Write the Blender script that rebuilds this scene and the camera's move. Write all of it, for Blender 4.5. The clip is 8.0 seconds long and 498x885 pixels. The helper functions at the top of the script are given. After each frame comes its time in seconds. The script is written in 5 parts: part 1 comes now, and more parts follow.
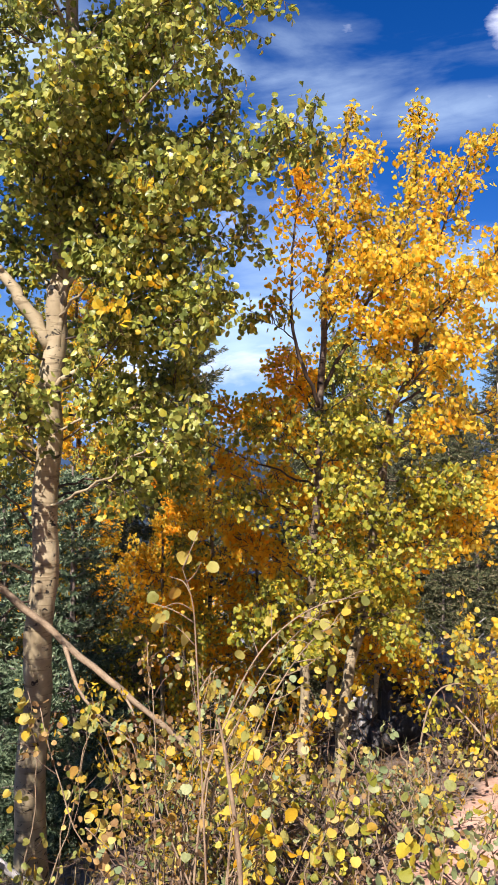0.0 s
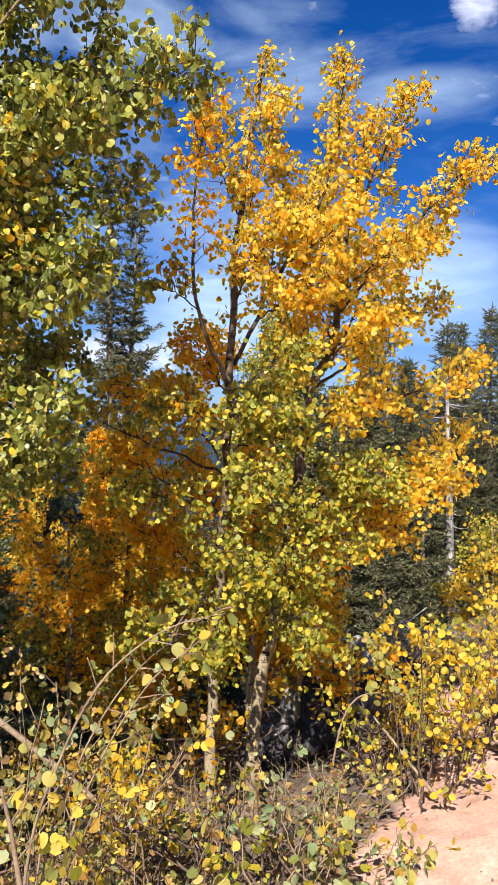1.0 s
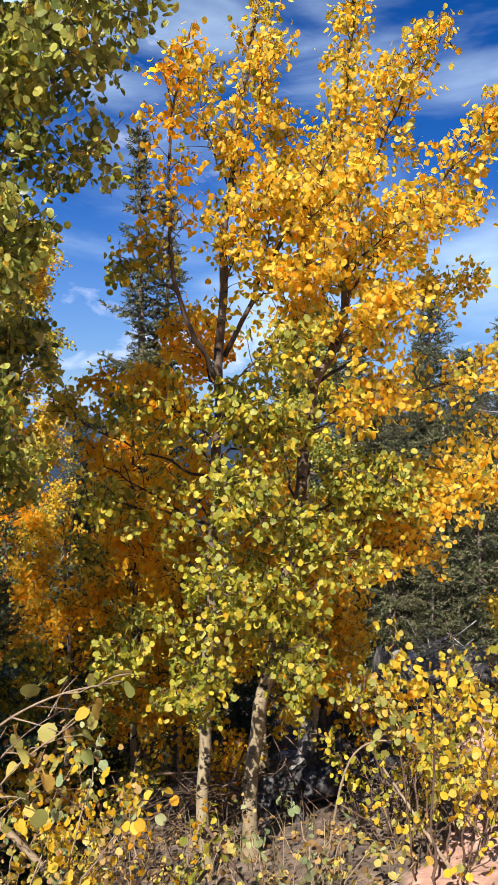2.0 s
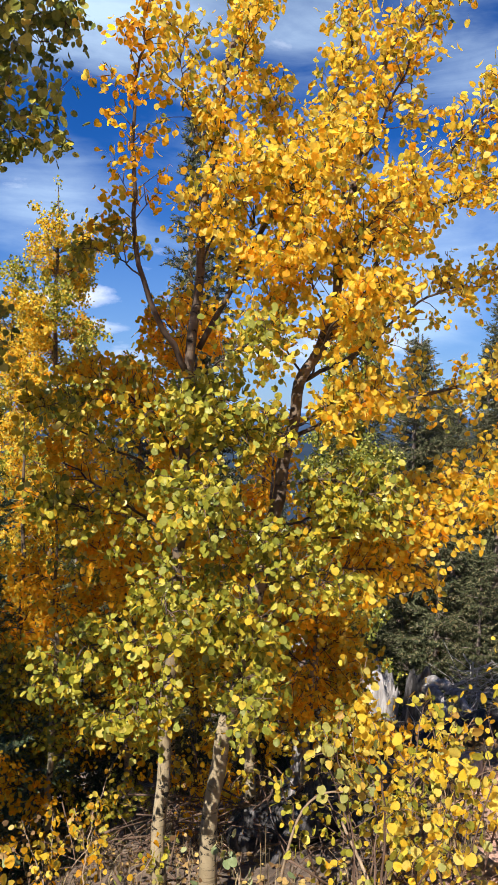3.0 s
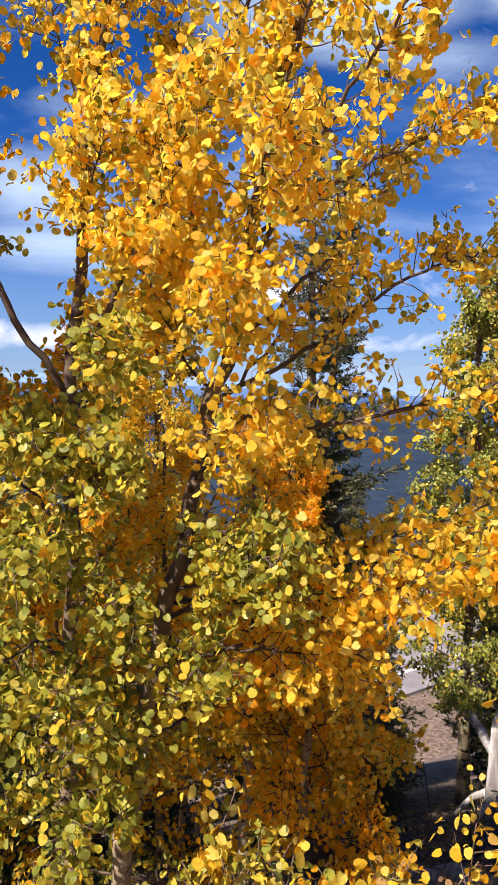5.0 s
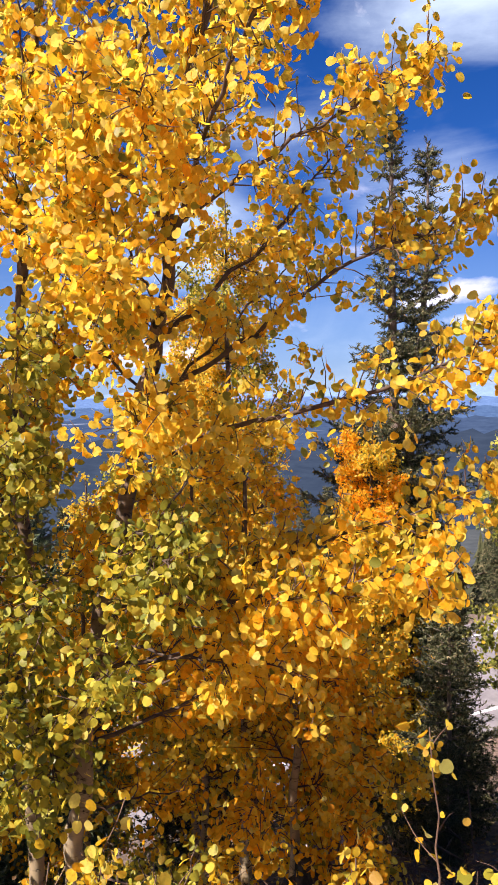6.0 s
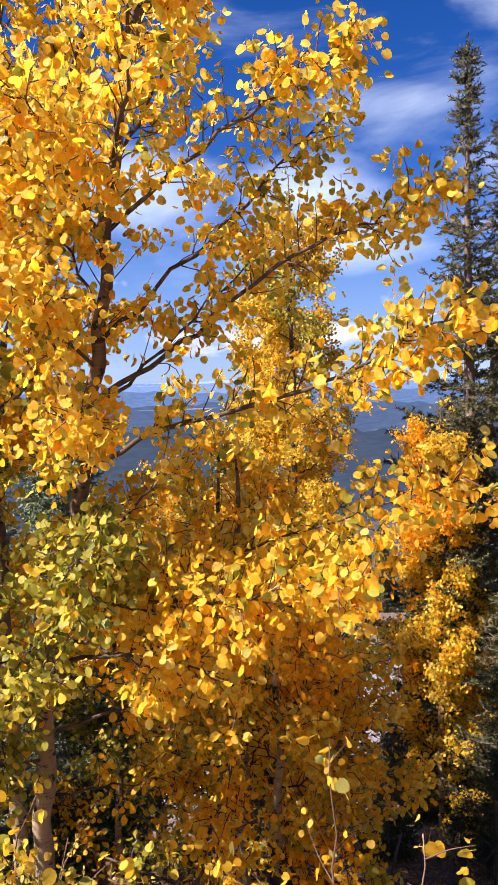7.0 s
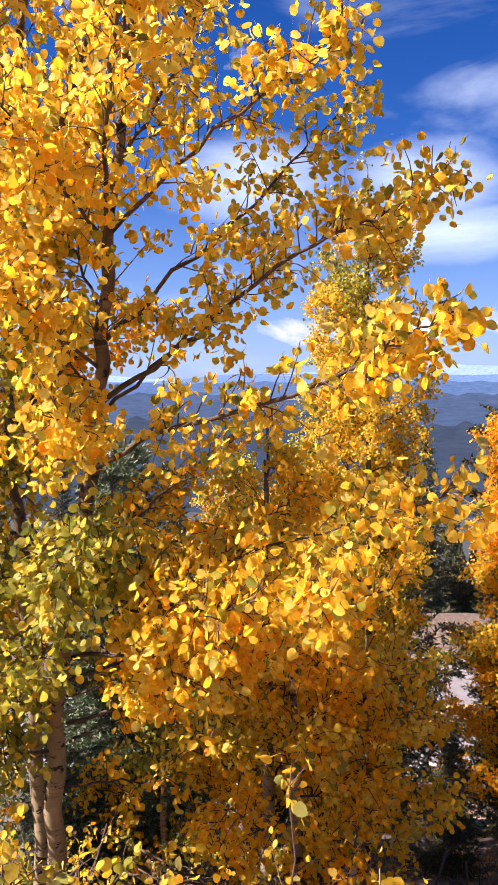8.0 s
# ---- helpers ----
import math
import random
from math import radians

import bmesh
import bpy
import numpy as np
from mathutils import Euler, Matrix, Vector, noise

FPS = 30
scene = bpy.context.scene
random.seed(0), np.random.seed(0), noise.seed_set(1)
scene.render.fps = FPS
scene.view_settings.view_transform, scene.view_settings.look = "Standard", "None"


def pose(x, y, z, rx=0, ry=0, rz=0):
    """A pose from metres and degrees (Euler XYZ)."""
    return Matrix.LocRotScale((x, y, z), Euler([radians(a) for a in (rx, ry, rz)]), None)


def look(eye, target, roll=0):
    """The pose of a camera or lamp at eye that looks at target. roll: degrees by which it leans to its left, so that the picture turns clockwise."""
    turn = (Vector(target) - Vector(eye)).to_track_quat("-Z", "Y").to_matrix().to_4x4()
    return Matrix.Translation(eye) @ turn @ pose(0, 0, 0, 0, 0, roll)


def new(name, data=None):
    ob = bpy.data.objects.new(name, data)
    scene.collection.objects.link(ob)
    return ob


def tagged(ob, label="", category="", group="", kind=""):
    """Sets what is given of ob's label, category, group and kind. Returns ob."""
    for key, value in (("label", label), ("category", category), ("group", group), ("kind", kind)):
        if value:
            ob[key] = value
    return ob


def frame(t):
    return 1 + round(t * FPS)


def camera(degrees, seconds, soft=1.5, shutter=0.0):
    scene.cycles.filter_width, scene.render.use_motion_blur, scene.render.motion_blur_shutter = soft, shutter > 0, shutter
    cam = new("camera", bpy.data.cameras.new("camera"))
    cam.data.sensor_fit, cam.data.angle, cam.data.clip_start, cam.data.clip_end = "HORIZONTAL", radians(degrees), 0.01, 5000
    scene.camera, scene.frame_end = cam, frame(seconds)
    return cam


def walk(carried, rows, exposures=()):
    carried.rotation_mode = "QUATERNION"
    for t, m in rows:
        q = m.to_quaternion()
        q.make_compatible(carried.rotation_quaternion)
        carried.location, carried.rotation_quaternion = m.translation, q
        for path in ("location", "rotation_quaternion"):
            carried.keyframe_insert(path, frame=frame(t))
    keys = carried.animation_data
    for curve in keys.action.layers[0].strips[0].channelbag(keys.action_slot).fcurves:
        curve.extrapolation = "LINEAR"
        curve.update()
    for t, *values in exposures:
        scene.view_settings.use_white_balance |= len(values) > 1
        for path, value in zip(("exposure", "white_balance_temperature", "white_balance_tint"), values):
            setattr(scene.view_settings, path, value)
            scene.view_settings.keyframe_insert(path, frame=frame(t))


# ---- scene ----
cam = camera(36.5, 8.0, 1.0)
PATH = [
    (0, (0.804, 0.098, 1.371), (0.43, 2.062, 1.348), 0.0),
    (0.5, (0.851, 0.355, 1.361), (0.498, 2.323, 1.332), 0.4),
    (1, (1.027, 0.568, 1.374), (0.748, 2.547, 1.302), 0.2),
    (1.5, (1.162, 0.837, 1.402), (0.755, 2.792, 1.284), -0.3),
    (1.7, (1.2, 0.955, 1.395), (0.783, 2.909, 1.294), -0.5),
    (3, (1.635, 1.535, 1.398), (0.955, 3.413, 1.306), 2.0),
    (3.5, (1.813, 1.857, 1.403), (1.092, 3.72, 1.318), 1.9),
    (4, (2.026, 2.101, 1.494), (1.036, 3.835, 1.385), 2.4),
    (4.5, (2.138, 2.387, 1.496), (0.995, 4.023, 1.368), 1.2),
    (4.7, (2.179, 2.518, 1.55), (1.033, 4.151, 1.416), 1.3),
    (5.8, (2.644, 3.058, 1.498), (1.145, 4.378, 1.387), -1.2),
    (6, (2.689, 3.181, 1.5), (1.188, 4.498, 1.389), -0.8),
    (6.5, (2.88, 3.435, 1.497), (1.349, 4.71, 1.323), 0.5),
    (7, (2.973, 3.627, 1.535), (1.277, 4.676, 1.387), -1.4),
    (7.5, (2.972, 3.867, 1.537), (1.244, 4.863, 1.39), 0.2),
    (8, (3.075, 3.928, 1.566), (1.247, 4.721, 1.398), -0.8),
]
walk(cam, [(t, look(eye, target, roll)) for t, eye, target, roll in PATH], [(0, 1.33, 6120, 19), (1, 1.26, 6100, 16), (3.5, 1.17, 6150, 15), (4.6, 1.19, 6350, 20), (6, 1.34, 6500, 27), (7, 1.49, 6550, 30), (8, 1.55, 6550, 32)])

# ---- light and sky ----
SUN_TO = Vector((-0.14, -1.0, 0.0)).normalized()
SUN_ELEV = radians(47)
sun_dir = Vector((SUN_TO.x * math.cos(SUN_ELEV), SUN_TO.y * math.cos(SUN_ELEV), math.sin(SUN_ELEV)))
sun = new("sun", bpy.data.lights.new("sun", "SUN"))
sun.data.energy, sun.data.angle, sun.data.color = 5.0, radians(0.53), (1.0, 0.91, 0.77)
sun.rotation_euler = sun_dir.to_track_quat("Z", "Y").to_euler()
sun.location = (0, 0, 30)


# clouds by heading (degrees left of +y), height, half width, half height and thickness
VEILS = [(31.7, 26.6, 8.5, 3.6, 0.95), (17.0, 25.8, 5.0, 2.4, 0.5), (24.0, 22.8, 4.0, 1.6, 0.5), (5.5, 25.5, 4.5, 4.0, 0.3), (-5.0, 22.2, 4.5, 1.5, 0.35),
         (36.0, 14.2, 6.0, 3.2, 0.6), (6.5, 13.8, 7.5, 4.5, 0.72), (-5.0, 10.0, 6.0, 4.0, 0.8), (10.5, 7.5, 6.0, 3.0, 0.85), (53.5, 13.8, 5.0, 2.4, 0.85),
         (51.0, 10.0, 7.0, 1.7, 0.75), (66.0, 14.2, 6.0, 2.8, 0.8), (35.0, 15.6, 4.0, 2.6, 0.5), (49.0, 19.5, 5.0, 1.0, 0.32)]
PUFFS = [(-8.4, 27.2, 1.6, 1.8, 0.85), (32.5, 7.6, 2.4, 0.9, 1.0), (35.4, 7.3, 2.2, 0.7, 1.1), (31.5, 5.6, 3.0, 0.6, 0.9), (57.0, 3.6, 8.0, 1.2, 0.7), (18.0, 4.5, 14.0, 1.6, 0.55)]


def world_sky():
    w = bpy.data.worlds.new("sky")
    w.use_nodes = True
    scene.world = w
    nt = w.node_tree
    N, L = nt.nodes, nt.links
    N.clear()

    def math_node(op, a, b=0.0, c=0.0, clamp=False):
        n = N.new("ShaderNodeMath")
        n.operation, n.use_clamp = op, clamp
        for k, v in enumerate((a, b, c)):
            if isinstance(v, (int, float)):
                n.inputs[k].default_value = v
            else:
                L.new(v, n.inputs[k])
        return n.outputs[0]

    def blend(fac, a, b):
        n = N.new("ShaderNodeMix")
        n.data_type = "RGBA"
        L.new(fac, n.inputs["Factor"])
        L.new(a, n.inputs["A"])
        n.inputs["B"].default_value = (*b, 1)
        return n.outputs["Result"]

    def fbm(scale, detail, rough, stretch, turn, distortion):
        mp, n = N.new("ShaderNodeMapping"), N.new("ShaderNodeTexNoise")
        mp.inputs["Scale"].default_value, mp.inputs["Rotation"].default_value = stretch, turn
        n.inputs["Scale"].default_value, n.inputs["Detail"].default_value = scale, detail
        n.inputs["Roughness"].default_value, n.inputs["Distortion"].default_value = rough, distortion
        L.new(tc.outputs["Generated"], mp.inputs["Vector"])
        L.new(mp.outputs["Vector"], n.inputs["Vector"])
        return n.outputs["Fac"]

    def lobes(rows):
        total = None
        for az, el, wide, high, amount in rows:
            az, el = radians(az), radians(el)
            to = Vector((-math.sin(az) * math.cos(el), math.cos(az) * math.cos(el), math.sin(el)))
            side = Vector((math.cos(az), math.sin(az), 0.0))
            up = side.cross(to)
            q = []
            for axis, half in ((side, wide), (up, high)):
                d = N.new("ShaderNodeVectorMath")
                d.operation, d.inputs[1].default_value = "DOT_PRODUCT", axis / math.sin(radians(half))
                L.new(tc.outputs["Generated"], d.inputs[0])
                q.append(d.outputs["Value"])
            r2 = math_node("MULTIPLY_ADD", q[0], q[0], math_node("MULTIPLY", q[1], q[1]))
            one = math_node("MULTIPLY", math_node("SUBTRACT", 1.0, math_node("MULTIPLY", r2, 0.55), clamp=True), amount)
            total = one if total is None else math_node("MAXIMUM", total, one)
        return total

    out, bg = N.new("ShaderNodeOutputWorld"), N.new("ShaderNodeBackground")
    tc = N.new("ShaderNodeTexCoord")
    sky = N.new("ShaderNodeTexSky")
    sky.sky_type, sky.sun_disc = "NISHITA", False
    sky.sun_elevation = SUN_ELEV
    sky.sun_rotation = math.atan2(SUN_TO.x, SUN_TO.y)
    sky.altitude, sky.air_density, sky.dust_density, sky.ozone_density = 2800, 1.0, 0.2, 3.0
    hsv = N.new("ShaderNodeHueSaturation")
    hsv.inputs["Hue"].default_value = 0.513
    hsv.inputs["Saturation"].default_value, hsv.inputs["Value"].default_value = 1.36, 1.03
    L.new(sky.outputs["Color"], hsv.inputs["Color"])
    sep = N.new("ShaderNodeSeparateXYZ")
    L.new(tc.outputs["Generated"], sep.inputs[0])
    low = math_node("MULTIPLY", math_node("SUBTRACT", 1.0, math_node("DIVIDE", sep.outputs["Z"], 0.26), clamp=True), 0.8)
    colour = blend(low, hsv.outputs["Color"], (2.0, 3.6, 6.0))
    # thin drifting veils, torn into streaks, and a few brighter puffs
    streak = fbm(3.2, 9.0, 0.56, (1.0, 1.0, 3.6), (0.16, 0.0, 0.5), 0.7)
    fine = fbm(16.0, 6.0, 0.6, (1.0, 1.0, 3.0), (0.2, 0.1, 0.9), 0.4)
    torn = math_node("MULTIPLY_ADD", fine, 0.35, math_node("MULTIPLY_ADD", streak, 1.7, -0.98))
    everywhere = math_node("MULTIPLY_ADD", streak, 2.4, -1.4, clamp=True)
    veil = math_node("MULTIPLY", math_node("ADD", lobes(VEILS), torn), 0.95, clamp=True)
    veil = math_node("MAXIMUM", math_node("MULTIPLY", math_node("POWER", veil, 1.35), 0.85), math_node("MULTIPLY", everywhere, 0.5))
    lumps = fbm(9.0, 8.0, 0.58, (1.0, 1.0, 2.2), (0.0, 0.0, 0.2), 0.3)
    puff = math_node("MULTIPLY", math_node("ADD", lobes(PUFFS), math_node("MULTIPLY_ADD", lumps, 2.4, -1.5)), 1.6, clamp=True)
    colour = blend(veil, colour, (7.0, 9.1, 10.6))
    colour = blend(math_node("MULTIPLY", puff, 0.85), colour, (11.0, 11.4, 12.2))
    bg.inputs["Strength"].default_value = 0.05
    L.new(colour, bg.inputs["Color"])
    L.new(bg.outputs["Background"], out.inputs["Surface"])


world_sky()

# ---- materials ----


class Nodes:
    """A short way to write a node material."""

    def __init__(self, name):
        self.mat = bpy.data.materials.new(name)
        self.mat.use_nodes = True
        self.t = self.mat.node_tree
        self.b = self.t.nodes["Principled BSDF"]
        self.out = self.t.nodes["Material Output"]

    def node(self, kind, **inputs):
        n = self.t.nodes.new("ShaderNode" + kind)
        for k, v in inputs.items():
            n.inputs[k.replace("_", " ")].default_value = v
        return n

    def link(self, a, b):
        self.t.links.new(a, b)

    def coords(self, scale=(1, 1, 1), kind="Object"):
        tc, mp = self.node("TexCoord"), self.node("Mapping", Scale=scale)
        self.link(tc.outputs[kind], mp.inputs["Vector"])
        return mp.outputs["Vector"]

    def noise(self, vec, scale, detail=5.0, rough=0.55, distortion=0.0):
        n = self.node("TexNoise", Scale=scale, Detail=detail, Roughness=rough, Distortion=distortion)
        self.link(vec, n.inputs["Vector"])
        return n.outputs["Fac"]

    def ramp(self, fac, stops):
        r = self.node("ValToRGB")
        e = r.color_ramp.elements
        while len(e) < len(stops):
            e.new(0.5)
        for el, (p, c) in zip(e, stops):
            el.position, el.color = p, (*c, 1)
        self.link(fac, r.inputs["Fac"])
        return r.outputs["Color"]

    def mix(self, fac, a, b, blend="MIX"):
        m = self.node("Mix")
        m.data_type, m.blend_type = "RGBA", blend
        for sock, v in (("Factor", fac), ("A", a), ("B", b)):
            if isinstance(v, (int, float)):
                m.inputs[sock].default_value = v
            elif isinstance(v, tuple):
                m.inputs[sock].default_value = (*v, 1)
            else:
                self.link(v, m.inputs[sock])
        return m.outputs["Result"]

    def bump(self, height, strength=0.4, distance=0.01):
        n = self.node("Bump", Strength=strength, Distance=distance)
        self.link(height, n.inputs["Height"])
        self.link(n.outputs["Normal"], self.b.inputs["Normal"])
        return n.outputs["Normal"]

    def random(self):
        """A number for each object and each loose piece."""
        oi, ge = self.node("ObjectInfo"), self.node("NewGeometry")
        add, fr = self.node("Math"), self.node("Math")
        add.operation, fr.operation = "ADD", "FRACT"
        self.link(oi.outputs["Random"], add.inputs[0])
        self.link(ge.outputs["Random Per Island"], add.inputs[1])
        self.link(add.outputs[0], fr.inputs[0])
        return fr.outputs[0]


def leaf_material(name, stops, translucent=0.42, rough=0.42):
    m = Nodes(name)
    col = m.ramp(m.random(), stops)
    vec = m.coords(kind="Object")
    spots = m.ramp(m.noise(vec, 60.0, 4.0, 0.6), [(0.30, (0.60, 0.48, 0.30)), (0.40, (1, 1, 1))])
    col = m.mix(0.4, col, spots, "MULTIPLY")
    blotch = m.ramp(m.noise(vec, 95.0, 3.0, 0.55), [(0.32, (0.80, 0.78, 0.70)), (0.5, (1, 1, 1)), (0.68, (1.06, 1.05, 1.0))])
    col = m.mix(0.8, col, blotch, "MULTIPLY")
    m.link(col, m.b.inputs["Base Color"])
    m.b.inputs["Roughness"].default_value = rough
    m.b.inputs["Specular IOR Level"].default_value = 0.33
    m.bump(m.noise(vec, 180.0, 2.0), 0.25, 0.002)
    tr, ms = m.node("BsdfTranslucent"), m.node("MixShader", Fac=translucent)
    m.link(col, tr.inputs["Color"])
    m.link(m.b.outputs[0], ms.inputs[1])
    m.link(tr.outputs[0], ms.inputs[2])
    m.link(ms.outputs[0], m.out.inputs["Surface"])
    return m.mat


def bark_aspen(name, tint=(1, 1, 1), dark=0.0, young=None):
    m = Nodes(name)
    vec = m.coords((1, 1, 1))
    base = m.ramp(m.noise(vec, 7.0, 6.0, 0.6), [(0.3, (0.30 * tint[0], 0.25 * tint[1], 0.165 * tint[2])), (0.55, (0.46 * tint[0], 0.40 * tint[1], 0.28 * tint[2])), (0.75, (0.58 * tint[0], 0.53 * tint[1], 0.41 * tint[2]))])
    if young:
        # smooth brown young bark above, with crown shade put into its colour, greying with age lower down
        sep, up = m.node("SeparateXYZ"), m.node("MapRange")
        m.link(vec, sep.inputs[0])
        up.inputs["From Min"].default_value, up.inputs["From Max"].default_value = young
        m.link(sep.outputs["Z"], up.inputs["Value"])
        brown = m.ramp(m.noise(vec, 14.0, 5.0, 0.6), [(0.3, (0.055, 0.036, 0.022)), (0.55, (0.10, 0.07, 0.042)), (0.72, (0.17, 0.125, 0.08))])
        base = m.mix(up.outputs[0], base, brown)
    lines = m.ramp(m.noise(m.coords((9, 9, 75)), 1.0, 3.0, 0.6), [(0.34, (0.30, 0.24, 0.16)), (0.43, (1, 1, 1))])
    scars = m.ramp(m.noise(m.coords((16, 16, 30)), 1.0, 4.0, 0.65, 0.6), [(0.345 + dark, (0.03, 0.026, 0.022)), (0.385 + dark, (1, 1, 1))])
    col = m.mix(0.6, base, lines, "MULTIPLY")
    col = m.mix(1.0, col, scars, "MULTIPLY")
    m.link(col, m.b.inputs["Base Color"])
    m.b.inputs["Roughness"].default_value = 0.75
    m.bump(scars, 0.5, 0.006)
    return m.mat


def plain_noise(name, c1, c2, scale, rough=0.85, bump=0.5, dist=0.01, stretch=(1, 1, 1), c3=None):
    m = Nodes(name)
    vec = m.coords(stretch)
    f1, f2 = m.noise(vec, scale, 7.0, 0.62), m.noise(vec, scale * 6.3, 4.0, 0.6)
    col = m.ramp(f1, [(0.3, c1), (0.5, tuple((a + b) / 2 for a, b in zip(c1, c2))), (0.72, c3 or c2)])
    col = m.mix(0.45, col, m.ramp(f2, [(0.3, (0.45, 0.45, 0.45)), (0.65, (1.15, 1.15, 1.15))]), "MULTIPLY")
    m.link(col, m.b.inputs["Base Color"])
    m.b.inputs["Roughness"].default_value = rough
    m.bump(m.mix(0.5, f1, f2), bump, dist)
    return m.mat


GOLD = leaf_material("leaf_gold", [(0.0, (0.76, 0.42, 0.018)), (0.2, (0.81, 0.545, 0.03)), (0.55, (0.83, 0.62, 0.05)), (0.8, (0.83, 0.67, 0.09)), (1.0, (0.70, 0.63, 0.15))], 0.66, 0.55)
# amber leaves, with the orange glow of shaded gold leaves put into the colour
AMBER = leaf_material("leaf_amber", [(0.0, (0.90, 0.41, 0.008)), (0.35, (0.96, 0.52, 0.015)), (0.7, (0.98, 0.59, 0.025)), (1.0, (0.98, 0.68, 0.05))], 0.8, 0.5)
LIME = leaf_material("leaf_lime", [(0.0, (0.16, 0.185, 0.02)), (0.35, (0.29, 0.29, 0.03)), (0.7, (0.42, 0.39, 0.04)), (1.0, (0.57, 0.47, 0.04))], 0.46, 0.5)
GREEN = leaf_material("leaf_green", [(0.0, (0.09, 0.12, 0.02)), (0.4, (0.22, 0.25, 0.045)), (0.75, (0.36, 0.38, 0.08)), (0.94, (0.48, 0.46, 0.12)), (1.0, (0.84, 0.56, 0.03))], 0.40, 0.36)
PALE = leaf_material("leaf_pale", [(0.0, (0.17, 0.20, 0.05)), (0.25, (0.29, 0.29, 0.07)), (0.5, (0.44, 0.39, 0.10)), (0.8, (0.58, 0.42, 0.045)), (1.0, (0.36, 0.21, 0.045))], 0.44, 0.5)
DRY = leaf_material("leaf_dry", [(0.0, (0.09, 0.05, 0.02)), (0.4, (0.21, 0.125, 0.05)), (0.75, (0.38, 0.25, 0.09)), (1.0, (0.52, 0.38, 0.11))], 0.3, 0.7)
HERB = leaf_material("leaf_herb", [(0.0, (0.12, 0.17, 0.07)), (0.5, (0.22, 0.27, 0.12)), (1.0, (0.36, 0.38, 0.18))], 0.3, 0.55)
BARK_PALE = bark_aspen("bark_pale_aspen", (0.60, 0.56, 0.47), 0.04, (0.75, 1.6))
BARK_TAN = bark_aspen("bark_tan_aspen", (0.66, 0.62, 0.52), 0.01)
BARK_LIMB = plain_noise("bark_limb", (0.025, 0.016, 0.011), (0.085, 0.058, 0.036), 18.0, 0.8, 0.4, 0.004, (1, 1, 0.4))
BARK_TWIG = plain_noise("bark_twig", (0.05, 0.028, 0.018), (0.145, 0.092, 0.056), 25.0, 0.8, 0.3, 0.003)
BARK_STRAW = plain_noise("bark_straw", (0.13, 0.088, 0.05), (0.30, 0.225, 0.14), 20.0, 0.8, 0.3, 0.003)
BARK_SPRUCE = plain_noise("bark_spruce", (0.08, 0.06, 0.05), (0.26, 0.21, 0.17), 12.0, 0.9, 0.8, 0.02, (1, 1, 0.35))
DEADWOOD = plain_noise("weathered_wood", (0.10, 0.093, 0.086), (0.40, 0.38, 0.36), 9.0, 0.85, 0.8, 0.012, (2.2, 2.2, 0.25), (0.56, 0.545, 0.53))
CHARRED = plain_noise("charred_wood", (0.008, 0.008, 0.009), (0.05, 0.046, 0.044), 11.0, 0.7, 0.9, 0.015, (2, 2, 0.5), (0.17, 0.16, 0.155))
ASPHALT = plain_noise("asphalt", (0.165, 0.16, 0.158), (0.235, 0.225, 0.222), 0.6, 0.9, 0.2, 0.004)
ROAD_WHITE = plain_noise("road_paint_white", (0.60, 0.60, 0.58), (0.82, 0.82, 0.80), 6.0, 0.7, 0.1, 0.002)
ROAD_YELLOW = plain_noise("road_paint_yellow", (0.52, 0.33, 0.04), (0.66, 0.44, 0.06), 6.0, 0.7, 0.1, 0.002)
ROCK = plain_noise("rock", (0.10, 0.085, 0.08), (0.32, 0.27, 0.25), 7.0, 0.9, 0.9, 0.03)


def needle_material(name, stops):
    m = Nodes(name)
    col = m.ramp(m.random(), stops)
    m.link(col, m.b.inputs["Base Color"])
    m.b.inputs["Roughness"].default_value = 0.6
    m.b.inputs["Specular IOR Level"].default_value = 0.2
    tr, ms = m.node("BsdfTranslucent"), m.node("MixShader", Fac=0.15)
    m.link(col, tr.inputs["Color"])
    m.link(m.b.outputs[0], ms.inputs[1])
    m.link(tr.outputs[0], ms.inputs[2])
    m.link(ms.outputs[0], m.out.inputs["Surface"])
    return m.mat


NEEDLES = needle_material("spruce_needles", [(0.0, (0.022, 0.032, 0.013)), (0.5, (0.07, 0.08, 0.034)), (0.85, (0.135, 0.135, 0.066)), (1.0, (0.23, 0.185, 0.10))])
NEEDLES_BLUE = needle_material("blue_spruce_needles", [(0.0, (0.035, 0.06, 0.03)), (0.5, (0.10, 0.145, 0.075)), (1.0, (0.22, 0.27, 0.16))])


